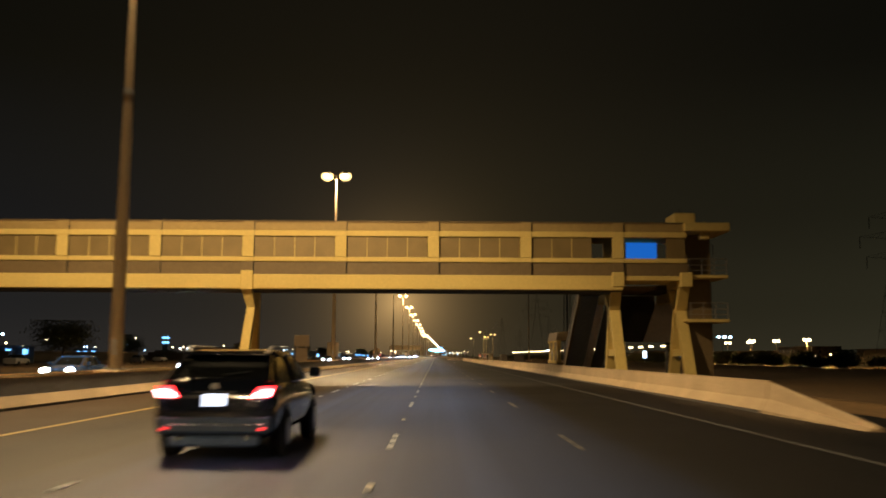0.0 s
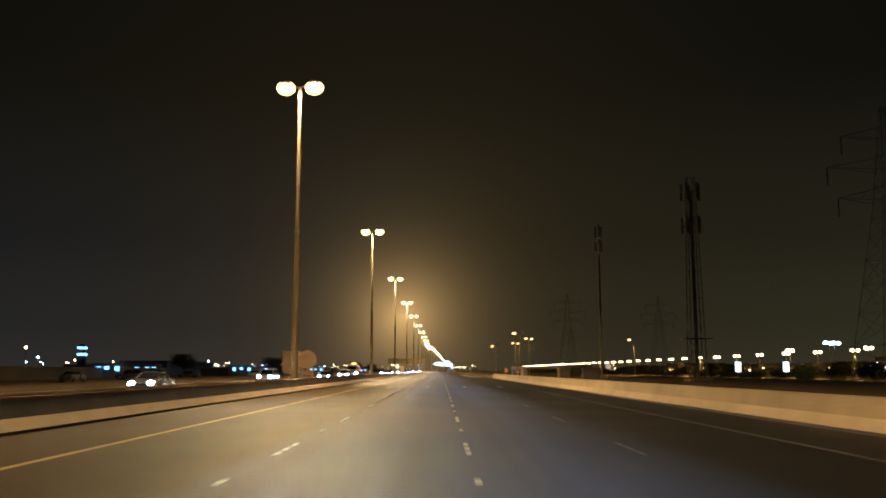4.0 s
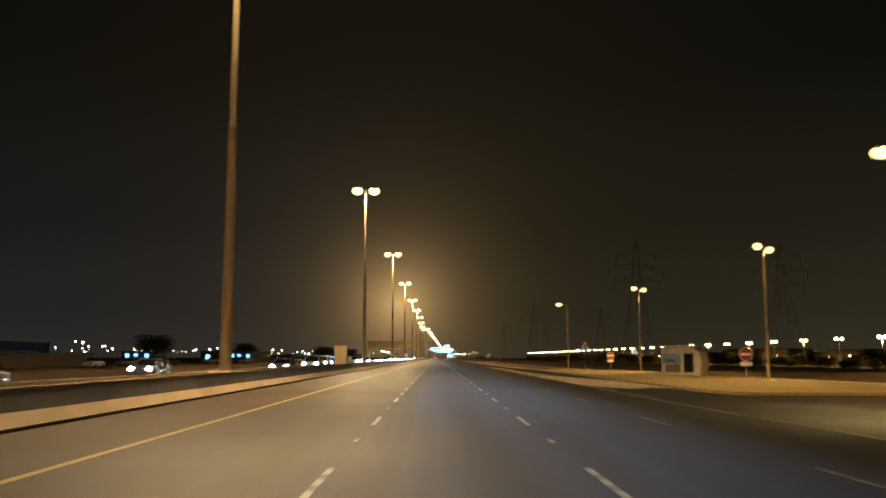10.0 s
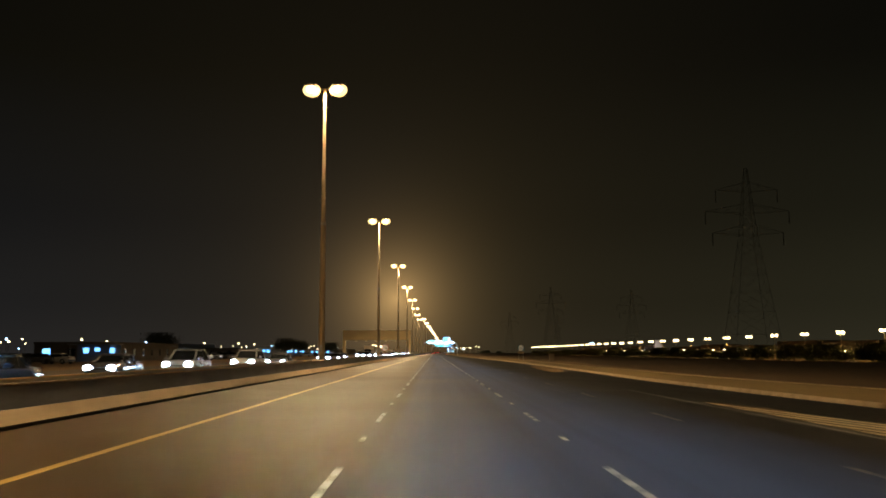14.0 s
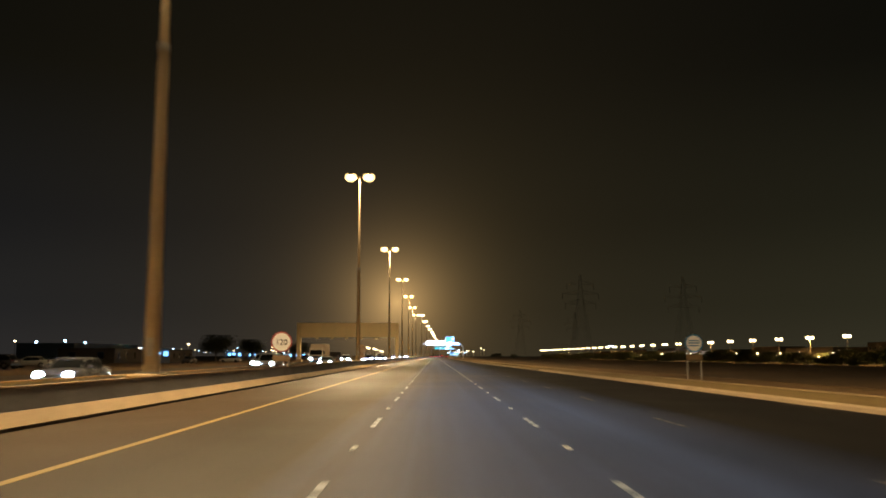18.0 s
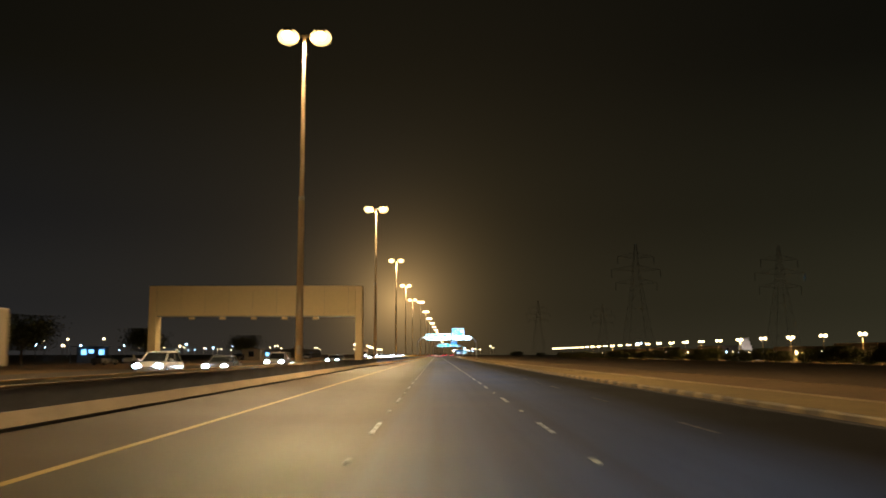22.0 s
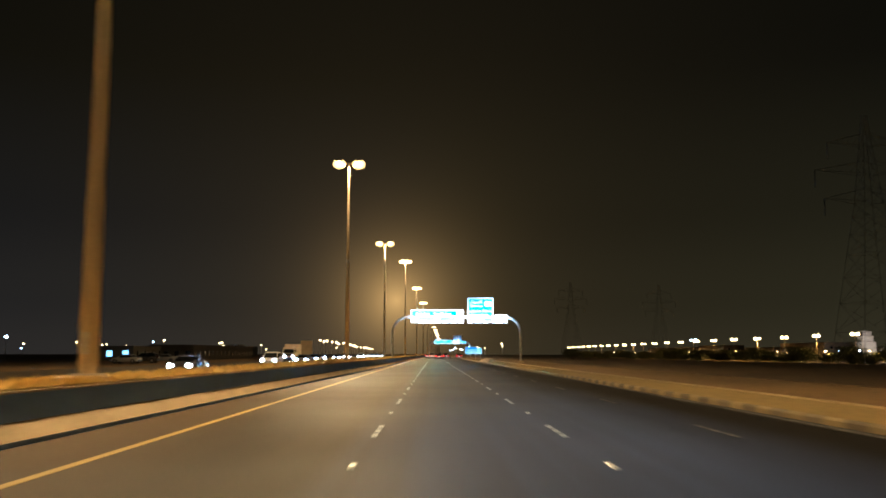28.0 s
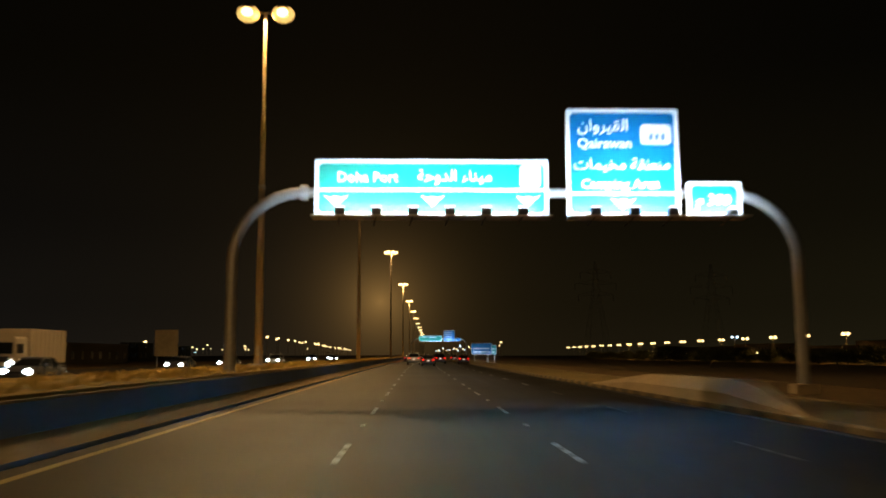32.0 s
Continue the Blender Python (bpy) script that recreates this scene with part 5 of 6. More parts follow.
for i in range(150):
    # clumps of dark crowns before the lamps, with gaps between
    y = 330 + i * 9.2 + r.uniform(-3, 3) + 5 * (i // 7 % 2)
    x = 144 + r.uniform(-5, 6)
    k = r.uniform(0.62, 0.92) * (1.0 if i % 2 else 0.82)
    copy_thing(kinds[1 - i % 2], pose(x, y, fall(x), 0, 0, r.uniform(0, 360)) @ Matrix.Diagonal((1.9 * k, 1.9 * k, 1.35 * k, 1)))
for i in range(52):
    x, y = 184 + r.uniform(-4, 6), 390 + i * 24 + r.uniform(-7, 7)
    copy_thing(kinds[i % 2], pose(x, y, fall(x), 0, 0, r.uniform(0, 360)) @ Matrix.Diagonal((1.4, 1.4, r.uniform(0.8, 1.0), 1)))
for x, y in ((-60, 957), (-66, 880), (-62, 810), (-80, 700), (-75, 560), (-90, 470), (-88, 300)):
    copy_thing(kinds[2], pose(x, y, 0, 0, 0, r.uniform(0, 360)))
for x, y, k in ((37, 1085, 0.5), (42, 1120, 0.6), (48, 1075, 0.45)):
    copy_thing(kinds[1], pose(x, y, 0, 0, 0, 40 * x) @ Matrix.Diagonal((1.5 * k, 1.5 * k, k, 1)))

# date palms behind the far lamps
def palm():
    t, g = thing("palm_tree", (0, 0, 0), "date palm with a spread of dusty fronds by the far estate", "palm tree", "far palms"), random.Random(31)
    part("trunk", Shape().tube([(0, 0, -0.1), (0.1, 0, 2.0), (0.15, 0.05, 4.4)], 0.24, 8), "bark", t)
    f = Shape()
    for k in range(26):
        a, up, reach = g.uniform(0, 6.28), g.uniform(-0.1, 1.25), g.uniform(2.0, 2.8)
        d = Vector((math.cos(a), math.sin(a), 0))
        side = Vector((-d.y, d.x, 0))
        spine = [Vector((0.15, 0.05, 4.4)) + d * reach * u + Vector((0, 0, reach * (up * u - 0.95 * u * u))) for u in (0.0, 0.2, 0.4, 0.6, 0.8, 1.0)]
        for j in range(5):
            for q in range(3):
                p = spine[j].lerp(spine[j + 1], q / 3)
                for sd in (-1, 1):
                    tip = p + side * sd * 0.42 * (1.05 - j / 5) + d * 0.22 - Vector((0, 0, 0.14))
                    f.add([p, p + d * 0.09, tip], [(0, 1, 2)])
    me = bpy.data.meshes.new("crown")
    me.from_pydata(f.v, [], f.f)
    me.materials.append(M["leaf"])
    part("crown", me, "", t)
    return t


pl = palm()
pl.matrix_basis = pose(181, 985, fall(181))
for i in range(1, 18):
    copy_thing(pl, pose(180 + r.uniform(0, 6), 985 + i * 27 + r.uniform(-10, 10), fall(181), 0, 0, r.uniform(0, 360)) @ Matrix.Diagonal((1, 1, r.uniform(0.85, 1.2), 1)))

# ---- far estate road lamps on the near side ----
def far_lamp():
    t = thing("estate_lamp", (0, 0, 0), "distant twin-headed sodium street lamp over a far road", "street lamp", "far estate lamps")
    part("pole", Shape().rod((0, 0, -3.3), (0, 0, 9.4), 0.16, 0.09, 8), "pole", t)
    for sx in (-1, 1):
        part("arm", Shape().tube([(0, 0, 9.2), (sx * 0.6, 0, 9.5), (sx * 1.2, 0, 9.6)], 0.06, 6), "pole", t)
        # lens larger than a real one, standing for its glare
        part("lens", Shape().blob((sx * 1.1, 0, 9.6), 0.82, 0.8, 0.7, 10, 6), "far_lens", t, "sodium lens swollen for glare", True)
    return t


fl = far_lamp()
fl.matrix_basis = pose(176, 442.6, 0)
for i in range(1, 43):
    copy_thing(fl, pose(176, 442.6 + i * 37.15, 0, 0, 0, r.uniform(-15, 15)))
for i in range(20):
    down_lamp("estate_light", (176, 442.6 + i * 74.3, 8.6), FAR_W, AMBER, 178, 0.5)
low = thing("garden_lamp", (0, 0, 0), "distant low sodium lamp among trees", "street lamp", "far low lamps")
part("pole", Shape().rod((0, 0, -3.3), (0, 0, 2.7), 0.08, 0.06, 6), "pole", low)
part("lens", Shape().blob((0, 0, 2.8), 0.55, 0.55, 0.45, 8, 5), "far_lens", low, "glowing sodium globe", True)
low.matrix_basis = pose(190, 450, 0)
for i in range(1, 40):
    copy_thing(low, pose(r.uniform(186, 194), 440 + i * 35 + r.uniform(-8, 8), r.uniform(-0.5, 0)))

# distant lamps on the built-up side and ahead
post = thing("distant_lamp", (0, 0, 0), "distant street lamp with a warm glowing head", "street lamp", "distant lamps")
part("pole", Shape().rod((0, 0, -0.1), (0, 0, 9.0), 0.12, 0.08, 6), "pole", post)
part("lens", Shape().blob((0, 0, 9.1), 0.55, 0.55, 0.42, 8, 5), "far_lens", post, "warm glowing head", True)
post.matrix_basis = pose(-170, 250, 0)
cool = thing("distant_lamp", (0, 0, 0), "distant floodlight with a cold white glowing head", "street lamp", "distant lamps")
part("pole", Shape().rod((0, 0, -0.1), (0, 0, 8.0), 0.12, 0.08, 6), "pole", cool)
part("lens", Shape().blob((0, 0, 8.1), 0.5, 0.5, 0.42, 8, 5), "white_lens", cool, "cold white glowing head", True)
cool.matrix_basis = pose(-140, 330, 0)
for i in range(120):
    d, y = r.uniform(110, 330), r.uniform(200, 1900)
    copy_thing(post if r.random() < 0.7 else cool, pose(-d, y, r.uniform(-3.5, 0) - 0.06))
for i in range(26):
    copy_thing(post if i % 3 else cool, pose(r.uniform(20, 62), r.uniform(1500, 2500), r.uniform(-2, 0) - 0.06))
for i in range(40):
    copy_thing(post, pose(-60 - 1.1 * i + r.uniform(-4, 4), 1350 + 26 * i, 0))

# cold floodlights and sodium lamps over the yard beyond the bare field
flood = thing("floodlight_mast", (147, 475, 0), "distant floodlight mast with two cold white lamps", "street lamp", "far floodlights")
part("pole", Shape().rod((0, 0, -3.3), (0, 0, 11.4), 0.14, 0.09, 6), "pole", flood)
part("crossbar", Shape().box(-1.9, 1.9, -0.06, 0.06, 11.3, 11.42), "steel", flood)
for sx in (-1.5, 1.5):
    part("lamp", Shape().blob((sx, -0.1, 11.5), 0.8, 0.5, 0.6, 10, 6), "white_lens", flood, "glowing cold white lamp", True)
for x, y in ((152, 482), (190, 1500)):
    copy_thing(flood, pose(x, y, 0))
for x, y in ((163, 478), (150, 520)):
    copy_thing(fl, pose(x, y, 0, 0, 0, 10))
for i in range(24):
    copy_thing(low, pose(r.uniform(165, 185), 330 + i * 52 + r.uniform(-20, 20), r.uniform(-2.8, -0.6)))

# telecom pole with white panel aerials beside the lay-by
t = thing("telecom_pole", (34.2, 319.0, 0), "tall slim steel telecom pole with pale panel aerials", "mast")
part("pole", Shape().rod((0, 0, -0.06), (0, 0, 30.2), 0.24, 0.11, 12), "pole", t)
part("base", Shape().box(-0.9, 0.9, -0.9, 0.9, -0.06, 0.35, 0.04), "concrete", t)
for z in (24.7, 27.4):
    part("aerial_ring", Shape().tube([(0.55 * math.cos(a), 0.55 * math.sin(a), z + 1.1) for a in (2 * math.pi * i / 12 for i in range(13))], 0.04, 6), "steel", t)
    for i in range(3):
        a = 2 * math.pi * i / 3 + 0.5
        part("panel_aerial", Shape().box(-0.17, 0.17, -0.08, 0.08, z, z + 2.2, 0.03), "sign_white", t, "pale panel aerial", at=(0.66 * math.cos(a), 0.66 * math.sin(a), 0))

# ---- buildings ----
def block(name, at, w, d, h, wall, label, bays=0, front="south", lit=(), parapet=True, turn=0.0, storeys=1, category="building", sides=(-1, 1)):
    """A plain building with a parapet, windows on the side to the road and the end to the traffic."""
    t = thing(name, at, label, category, turn=turn)
    part("wall", Shape().box(-w / 2, w / 2, -d / 2, d / 2, -0.1, h, 0.04), wall, t)
    if parapet:
        part("parapet", Shape().box(-w / 2 - 0.12, w / 2 + 0.12, -d / 2 - 0.12, d / 2 + 0.12, h, h + 0.35, 0.05), wall, t)
    for s in range(storeys):
        z = 0.9 + s * 3.3
        for k in range(bays):
            x = -w / 2 + (k + 0.5) * w / bays
            wd = min(1.4, w / bays * 0.5)
            mat = "shop" if (s, k) in lit else "glass"
            p = part("window", Shape().box(x - wd / 2, x + wd / 2, -d / 2 - 0.03, -d / 2 - 0.005, z, z + 1.4), mat, t)
            part("frame", Shape().prism([(x - wd / 2 - 0.09, z - 0.09), (x + wd / 2 + 0.09, z - 0.09), (x + wd / 2 + 0.09, z), (x - wd / 2 - 0.09, z)], "y", -d / 2 - 0.07, -d / 2 - 0.005), "plaster", p)
        for k in range(max(1, int(d / 5)) if bays else 0):
            y = -d / 2 + (k + 0.5) * d / max(1, int(d / 5))
            for sx in sides:
                part("window", Shape().box(min(sx * (w / 2 + 0.005), sx * (w / 2 + 0.03)), max(sx * (w / 2 + 0.005), sx * (w / 2 + 0.03)), y - 0.6, y + 0.6, z, z + 1.4), "glass", t)
    return t


r = random.Random(21)
# built-up side
block("workshop", (-66, 622, 0), 14, 44, 3.2, "plaster_grey", "low grey workshop row with a blue-white lit front", 3, lit=((0, 0),))
block("storage_wall", (-72, 330, 0), 10, 90, 1.9, "plaster_grey", "long low grey block-walled compound", 0)
block("storage_wall", (-78, 230, 0), 10, 70, 1.8, "plaster_grey", "long low grey block-walled compound", 0)
block("storage_wall", (-66, 452, 0), 10, 60, 1.9, "plaster_grey", "long low weathered compound wall", 0)
block("shed", (-47.5, 911, 0), 4.6, 6, 2.5, "plaster", "small cream roadside shed with a blue lamp strip", 1)
block("workshop", (-72, 770, 0), 12, 60, 2.8, "plaster_grey", "low dim workshop row beside the oncoming road", 2)
block("shop_row", (-80, 1092, 0), 12, 24, 3.2, "plaster", "shop row with a bright white front", 3, lit=((0, 0), (0, 1), (0, 2)))
block("house", (-93, 1278, 0), 6, 16, 5.5, "plaster", "two-storey cream house with narrow windows", 4, storeys=2)
block("house", (-111, 1396, 0), 8, 16, 5.6, "plaster", "two-storey cream house with narrow windows", 4, storeys=2)
block("warehouse", (-71, 1142, 0), 12, 80, 3.7, "plaster_grey", "long dark warehouse with a pale gable end", 4)
block("kiosk", (-95, 1147, 0), 5, 6, 2.8, "plaster", "small kiosk with a cold white lit front", 2, lit=((0, 0), (0, 1)))
block("warehouse", (-110, 520, 0), 18, 70, 5.0, "corrugated", "grey corrugated shed among the compounds", 0)
block("warehouse", (-120, 860, 0), 18, 60, 5.2, "corrugated", "grey corrugated shed among the compounds", 0)
for i, (x, y, w) in enumerate(((-60, 150, 7), (-86, 262, 6), (-58, 418, 8), (-86, 505, 7), (-60, 596, 8), (-72, 688, 6), (-58, 742, 5), (-64, 842, 6), (-74, 196, 9), (-66, 330, 6), (-70, 366, 7), (-62, 640, 6), (-76, 548, 8), (-70, 905, 6))):
    t = thing("lit_canopy", (x, y, 0), "open canopy with a cold blue-white lit back wall", "canopy", "lit canopies")
    part("back_wall", Shape().box(-w / 2, w / 2, 1.4, 1.6, -0.1, 2.9), "corrugated", t)
    for k in range(3):
        x = (k - 1) * w / 3.4 + r.uniform(-0.3, 0.3)
        part("light_panel", Shape().box(x - 0.45, x + 0.45, 1.33, 1.39, 1.5 + 0.3 * (k % 2), 2.4), "shop", t, "glowing cold blue-white panel")
    part("roof", Shape().box(-w / 2 - 0.4, w / 2 + 0.4, -1.8, 1.8, 2.95, 3.1, 0.03), "corrugated", t)
    for sx in (-1, 1):
        part("post", Shape().rod((sx * w / 2, -1.6, -0.1), (sx * w / 2, -1.6, 2.95), 0.06, 0.06, 6), "steel", t)
t = thing("lit_tower", (-131, 479, 0), "slim tower with two bands of blue-white light", "tower")
part("shaft", Shape().box(-1.2, 1.2, -1.2, 1.2, -0.1, 10.5, 0.1), "plaster_grey", t)
for z in (7.2, 9.6):
    part("light_band", Shape().box(-1.4, 1.4, -1.4, 1.4, z, z + 0.8, 0.05), "shop", t, "glowing blue-white band")
part("cap", Shape().box(-0.9, 0.9, -0.9, 0.9, 10.5, 11.4, 0.1), "plaster_grey", t)
block("tower_hall", (-128, 470, 0), 9, 6, 3.4, "plaster", "low hall with a blue-white lit front", 2, lit=((0, 0), (0, 1)))

# estate behind the far lamps
for i in range(17):
    y = 400 + i * 82 + r.uniform(-12, 12)
    h = r.choice((6.5, 7.5, 8.6, 9.4))
    block("estate_house", (228 + r.uniform(-5, 8), y, -3.2), r.uniform(14, 20), r.uniform(44, 66), h + 1.4, "estate", "dim cream flat-roofed estate house behind the far lamps", 2, storeys=2 if h < 9 else 3, sides=(-1,))
t = thing("stepped_tower", (221, 1306, 0), "pale floodlit stepped tower house with a crenellated top", "tower")
for w, z0, z1 in ((7.2, -3.3, 7.6), (5.6, 7.6, 10.4), (4.4, 10.4, 12.2)):
    part("tier", Shape().box(-w / 2, w / 2, -w / 2, w / 2, z0, z1, 0.1), "plaster", t)
    part("cornice", Shape().box(-w / 2 - 0.15, w / 2 + 0.15, -w / 2 - 0.15, w / 2 + 0.15, z1 - 0.5, z1 - 0.2, 0.04), "plaster", t)
    for k in (-1, 0, 1):
        part("window", Shape().box(-w / 2 - 0.03, -w / 2 - 0.005, k * w * 0.3 - 0.35, k * w * 0.3 + 0.35, z1 - 2.0, z1 - 0.8), "glass", t)
for sx in (-1, 0, 1):
    for sy in (-1, 0, 1):
        if sx or sy:
            part("merlon", Shape().box(sx * 1.8 - 0.4, sx * 1.8 + 0.4, sy * 1.8 - 0.4, sy * 1.8 + 0.4, 12.2, 13.0, 0.05), "plaster", t)
for dx, dy in ((-9, -12), (-12, 4)):
    copy_thing(cool, pose(221 + dx, 1306 + dy, -5.2))
panel_lamp("tower_light", look((211, 1292, 2.6), (221, 1306, 7.5)), 2600.0, (1.0, 0.86, 0.78), 1.2, 0.6)
# huts beyond the barrier
for x, y, w, h in ((25.0, 306, 1.9, 1.7), (29.5, 304, 3.0, 1.6)):
    block("site_hut", (x, y, 0), w, 2.0, h, "plaster_grey", "weathered low site cabin on bare soil", 0, turn=r.uniform(-14, 14))
for x, y in ((97.5, 429.5), (112, 427.5)):
    t = thing("advertising_lightbox", (x, y, 0), "glowing white advertising lightbox on a post", "lightbox", "advertising lightboxes")
    part("post", Shape().box(-0.15, 0.15, -0.1, 0.1, fall(x) - 0.1, 1.0), "steel", t)
    part("case", Shape().box(-0.95, 0.95, -0.16, 0.16, 0.9, 4.1, 0.05), "steel", t)
    part("screen", Shape().box(-0.85, 0.85, -0.185, -0.162, 1.0, 4.0), "lightbox", t, "glowing white screen")
# blue direction boards by the road ahead
for x, y, w, h, mat in ((13.6, 1150, 4.0, 2.2, "sign_blue"), (16.4, 1162, 2.4, 1.9, "sign_green")):
    t = thing("direction_board", (x, y, 0), "roadside direction board with white writing on posts", "road sign")
    p = part("panel", Shape().box(-w / 2, w / 2, -0.06, 0.0, 1.6, 1.6 + h, 0.01), "sign_white", t)
    part("field", Shape().box(-w / 2 + 0.08, w / 2 - 0.08, -0.066, -0.061, 1.68, 1.52 + h), mat, p)
    for z in (1.95, 2.6):
        part("writing_bar", Shape().box(-w / 2 + 0.4, w / 2 - 0.4, -0.072, -0.067, z, z + 0.25), "sign_white", p)
    for sx in (-1, 1):
        part("post", Shape().rod((sx * w / 3, 0.06, -0.06), (sx * w / 3, 0.06, 1.6 + h), 0.06, 0.06, 8), "steel", t)

# added fill lamps without fixtures, to brighten the two direction boards
for x, y, w in ((13.6, 1148.6, 3.4), (16.4, 1160.6, 2.0)):
    panel_lamp("board_fill_added", look((x, y, 0.9), (x, y + 1.4, 2.6)), 80.0, COOL, w, 0.2)

# ---- vehicles ----
def wheel(parent, x, y, radius, width):
    side = 1 if x > 0 else -1
    w = part("wheel", Shape().loft([[(u, rr * math.cos(a), rr * math.sin(a)) for a in (2 * math.pi * i / 18 for i in range(18))] for u, rr in ((-width / 2, radius * 0.9), (-width * 0.35, radius), (width * 0.35, radius), (width / 2, radius * 0.9))]), "tyre", parent, at=(x, y, radius))
    s = Shape().rod((side * width * 0.36, 0, 0), (side * (width / 2 + 0.012), 0, 0), radius * 0.62, radius * 0.58, 14)
    part("rim", s, "rim", w)
    return w


def section(hw, z0, z1, tuck=0.06):
    """Half outline of a car body, low to high, then mirrored."""
    h = z1 - z0
    half = [(hw * 0.78, z0), (hw * 0.92, z0 + 0.07 * h), (hw * 0.98, z0 + 0.20 * h), (hw, z0 + 0.42 * h), (hw * 0.988, z0 + 0.66 * h), (hw * 0.955, z0 + 0.84 * h), (hw * 0.89, z0 + 0.96 * h), (hw * 0.70, z1), (0.18, z1 + 0.012)]
    return [(-x, z) for x, z in half] + [(x, z) for x, z in reversed(half)]


CARS = {
    # length, half width, roof, belt, bonnet, wheel radius, stations (y from the tail, body top, half-width factor), cabin (tail base, tail top, front top, front base)
    "sedan": (4.75, 0.91, 1.46, 0.98, 0.33, ((0, 0.86, 0.90), (0.12, 0.98, 0.97), (1.1, 1.02, 1.0), (2.4, 1.0, 1.0), (3.5, 0.97, 1.0), (4.45, 0.80, 0.94), (4.75, 0.62, 0.82)), (0.75, 1.35, 2.75, 3.55)),
    "suv": (4.75, 0.95, 1.74, 1.10, 0.37, ((0, 0.95, 0.93), (0.1, 1.08, 0.98), (1.0, 1.12, 1.0), (2.4, 1.10, 1.0), (3.5, 1.08, 1.0), (4.4, 0.94, 0.95), (4.75, 0.72, 0.84)), (0.10, 0.62, 2.75, 3.62)),
    "tall_suv": (4.7, 0.905, 1.60, 1.15, 0.36, ((0, 1.00, 0.92), (0.07, 1.09, 0.965), (0.25, 1.17, 0.985), (1.0, 1.18, 1.0), (2.4, 1.14, 1.0), (3.5, 1.07, 1.0), (4.35, 0.93, 0.95), (4.7, 0.70, 0.84)), (0.14, 0.80, 2.7, 3.6)),
    "pickup": (5.6, 0.98, 1.86, 1.14, 0.40, ((0, 1.10, 0.97), (0.06, 1.16, 0.99), (1.7, 1.16, 1.0), (3.4, 1.14, 1.0), (4.3, 1.14, 1.0), (5.3, 1.05, 0.97), (5.6, 0.85, 0.9)), (1.85, 2.1, 3.55, 4.25)),
}


def car(kind, paint, label, lights="front", rails=False, detail=False):
    L, hw, roof, belt, rad, stations, cab = CARS[kind]
    t = thing("car" if kind != "pickup" else "pickup_truck", (0, 0, 0), label, "car" if kind != "pickup" else "pickup", "vehicles on the motorway")
    tb = belt - (0.06 if detail else 0.0)
    z0 = 0.24 if kind == "sedan" else 0.30
    part("body", Shape().loft([[(x, y - L / 2, z) for x, z in section(hw * f, z0 + (0.16 if i in (0, len(stations) + 1) else 0.08 if i in (1, len(stations)) else 0), top)] for i, (y, top, f) in enumerate(((-0.035, stations[0][1] - 0.14, stations[0][2] * 0.84),) + stations + ((L + 0.05, stations[-1][1] - 0.1, stations[-1][2] * 0.8),))]), paint, t, smooth=True)
    a, b, c, d = cab
    lower = [(-hw * 0.80, a), (hw * 0.80, a), (hw * 0.93, a + 0.35), (hw * 0.93, d - 0.5), (hw * 0.80, d), (-hw * 0.80, d), (-hw * 0.93, d - 0.5), (-hw * 0.93, a + 0.35)]
    upper = [(-hw * 0.66, b), (hw * 0.66, b), (hw * 0.76, b + 0.25), (hw * 0.76, c - 0.25), (hw * 0.68, c), (-hw * 0.68, c), (-hw * 0.76, c - 0.25), (-hw * 0.76, b + 0.25)]
    part("cabin_glass", Shape().loft([[(x, y - L / 2, belt - 0.06) for x, y in lower], [(x, y - L / 2, roof - 0.10) for x, y in upper]]), "glass", t, "dark window glass")
    part("roof", Shape().loft([[(x * 1.03, (y - (b + c) / 2) * 1.05 + (b + c) / 2 - L / 2, roof - 0.11) for x, y in upper], [(x, y - L / 2, roof - 0.03) for x, y in upper], [(x * 0.75, (y - (b + c) / 2) * 0.8 + (b + c) / 2 - L / 2, roof) for x, y in upper]]), paint, t, smooth=True)
    for sx in (-1, 1):
        for (ya, za), (yb, zb) in (((a, belt - 0.04), (b, roof - 0.09)), ((d, belt - 0.04), (c, roof - 0.09))):
            part("pillar", Shape().rod((sx * hw * 0.83, ya - L / 2, za), (sx * hw * 0.70, yb - L / 2, zb), 0.045, 0.04, 6), paint, t)
        part("pillar", Shape().rod((sx * hw * 0.94, (a + d) / 2 - L / 2, belt - 0.04), (sx * hw * 0.775, (b + c) / 2 - L / 2, roof - 0.09), 0.04, 0.035, 6), "black", t)
        m = part("mirror", Shape().box(sx * (hw + 0.10) - 0.10, sx * (hw + 0.10) + 0.10, d - 0.45 - L / 2, d - 0.28 - L / 2, belt - 0.02, belt + 0.15, 0.03), paint, t)
        for wy in (0.85 if kind != "pickup" else 1.2, L - 0.92):
            # no well is cut: a black disc stands for the shade inside
            part("wheel_arch", Shape().rod((sx * (hw - 0.05), wy - L / 2, rad), (sx * (hw + 0.008), wy - L / 2, rad), rad * 1.16, rad * 1.12, 18), "black", t)
            wheel(t, sx * (hw - 0.09), wy - L / 2, rad, 0.23)
        part("tail_light", Shape().loft([[(sx * hw * u, y - L / 2, z) for u, y, z in ((0.56, -0.04, tb - 0.20), (0.89, 0.04, tb - 0.19), (0.95, 0.12, tb - 0.03), (0.70, 0.0, tb - 0.03))], [(sx * hw * u, y - L / 2, z) for u, y, z in ((0.56, -0.065, tb - 0.20), (0.895, -0.01, tb - 0.19), (0.95, 0.06, tb - 0.03), (0.70, -0.035, tb - 0.03))]]), "tail_lens" if lights == "rear" else "tail_dark", t, "red tail lamp")
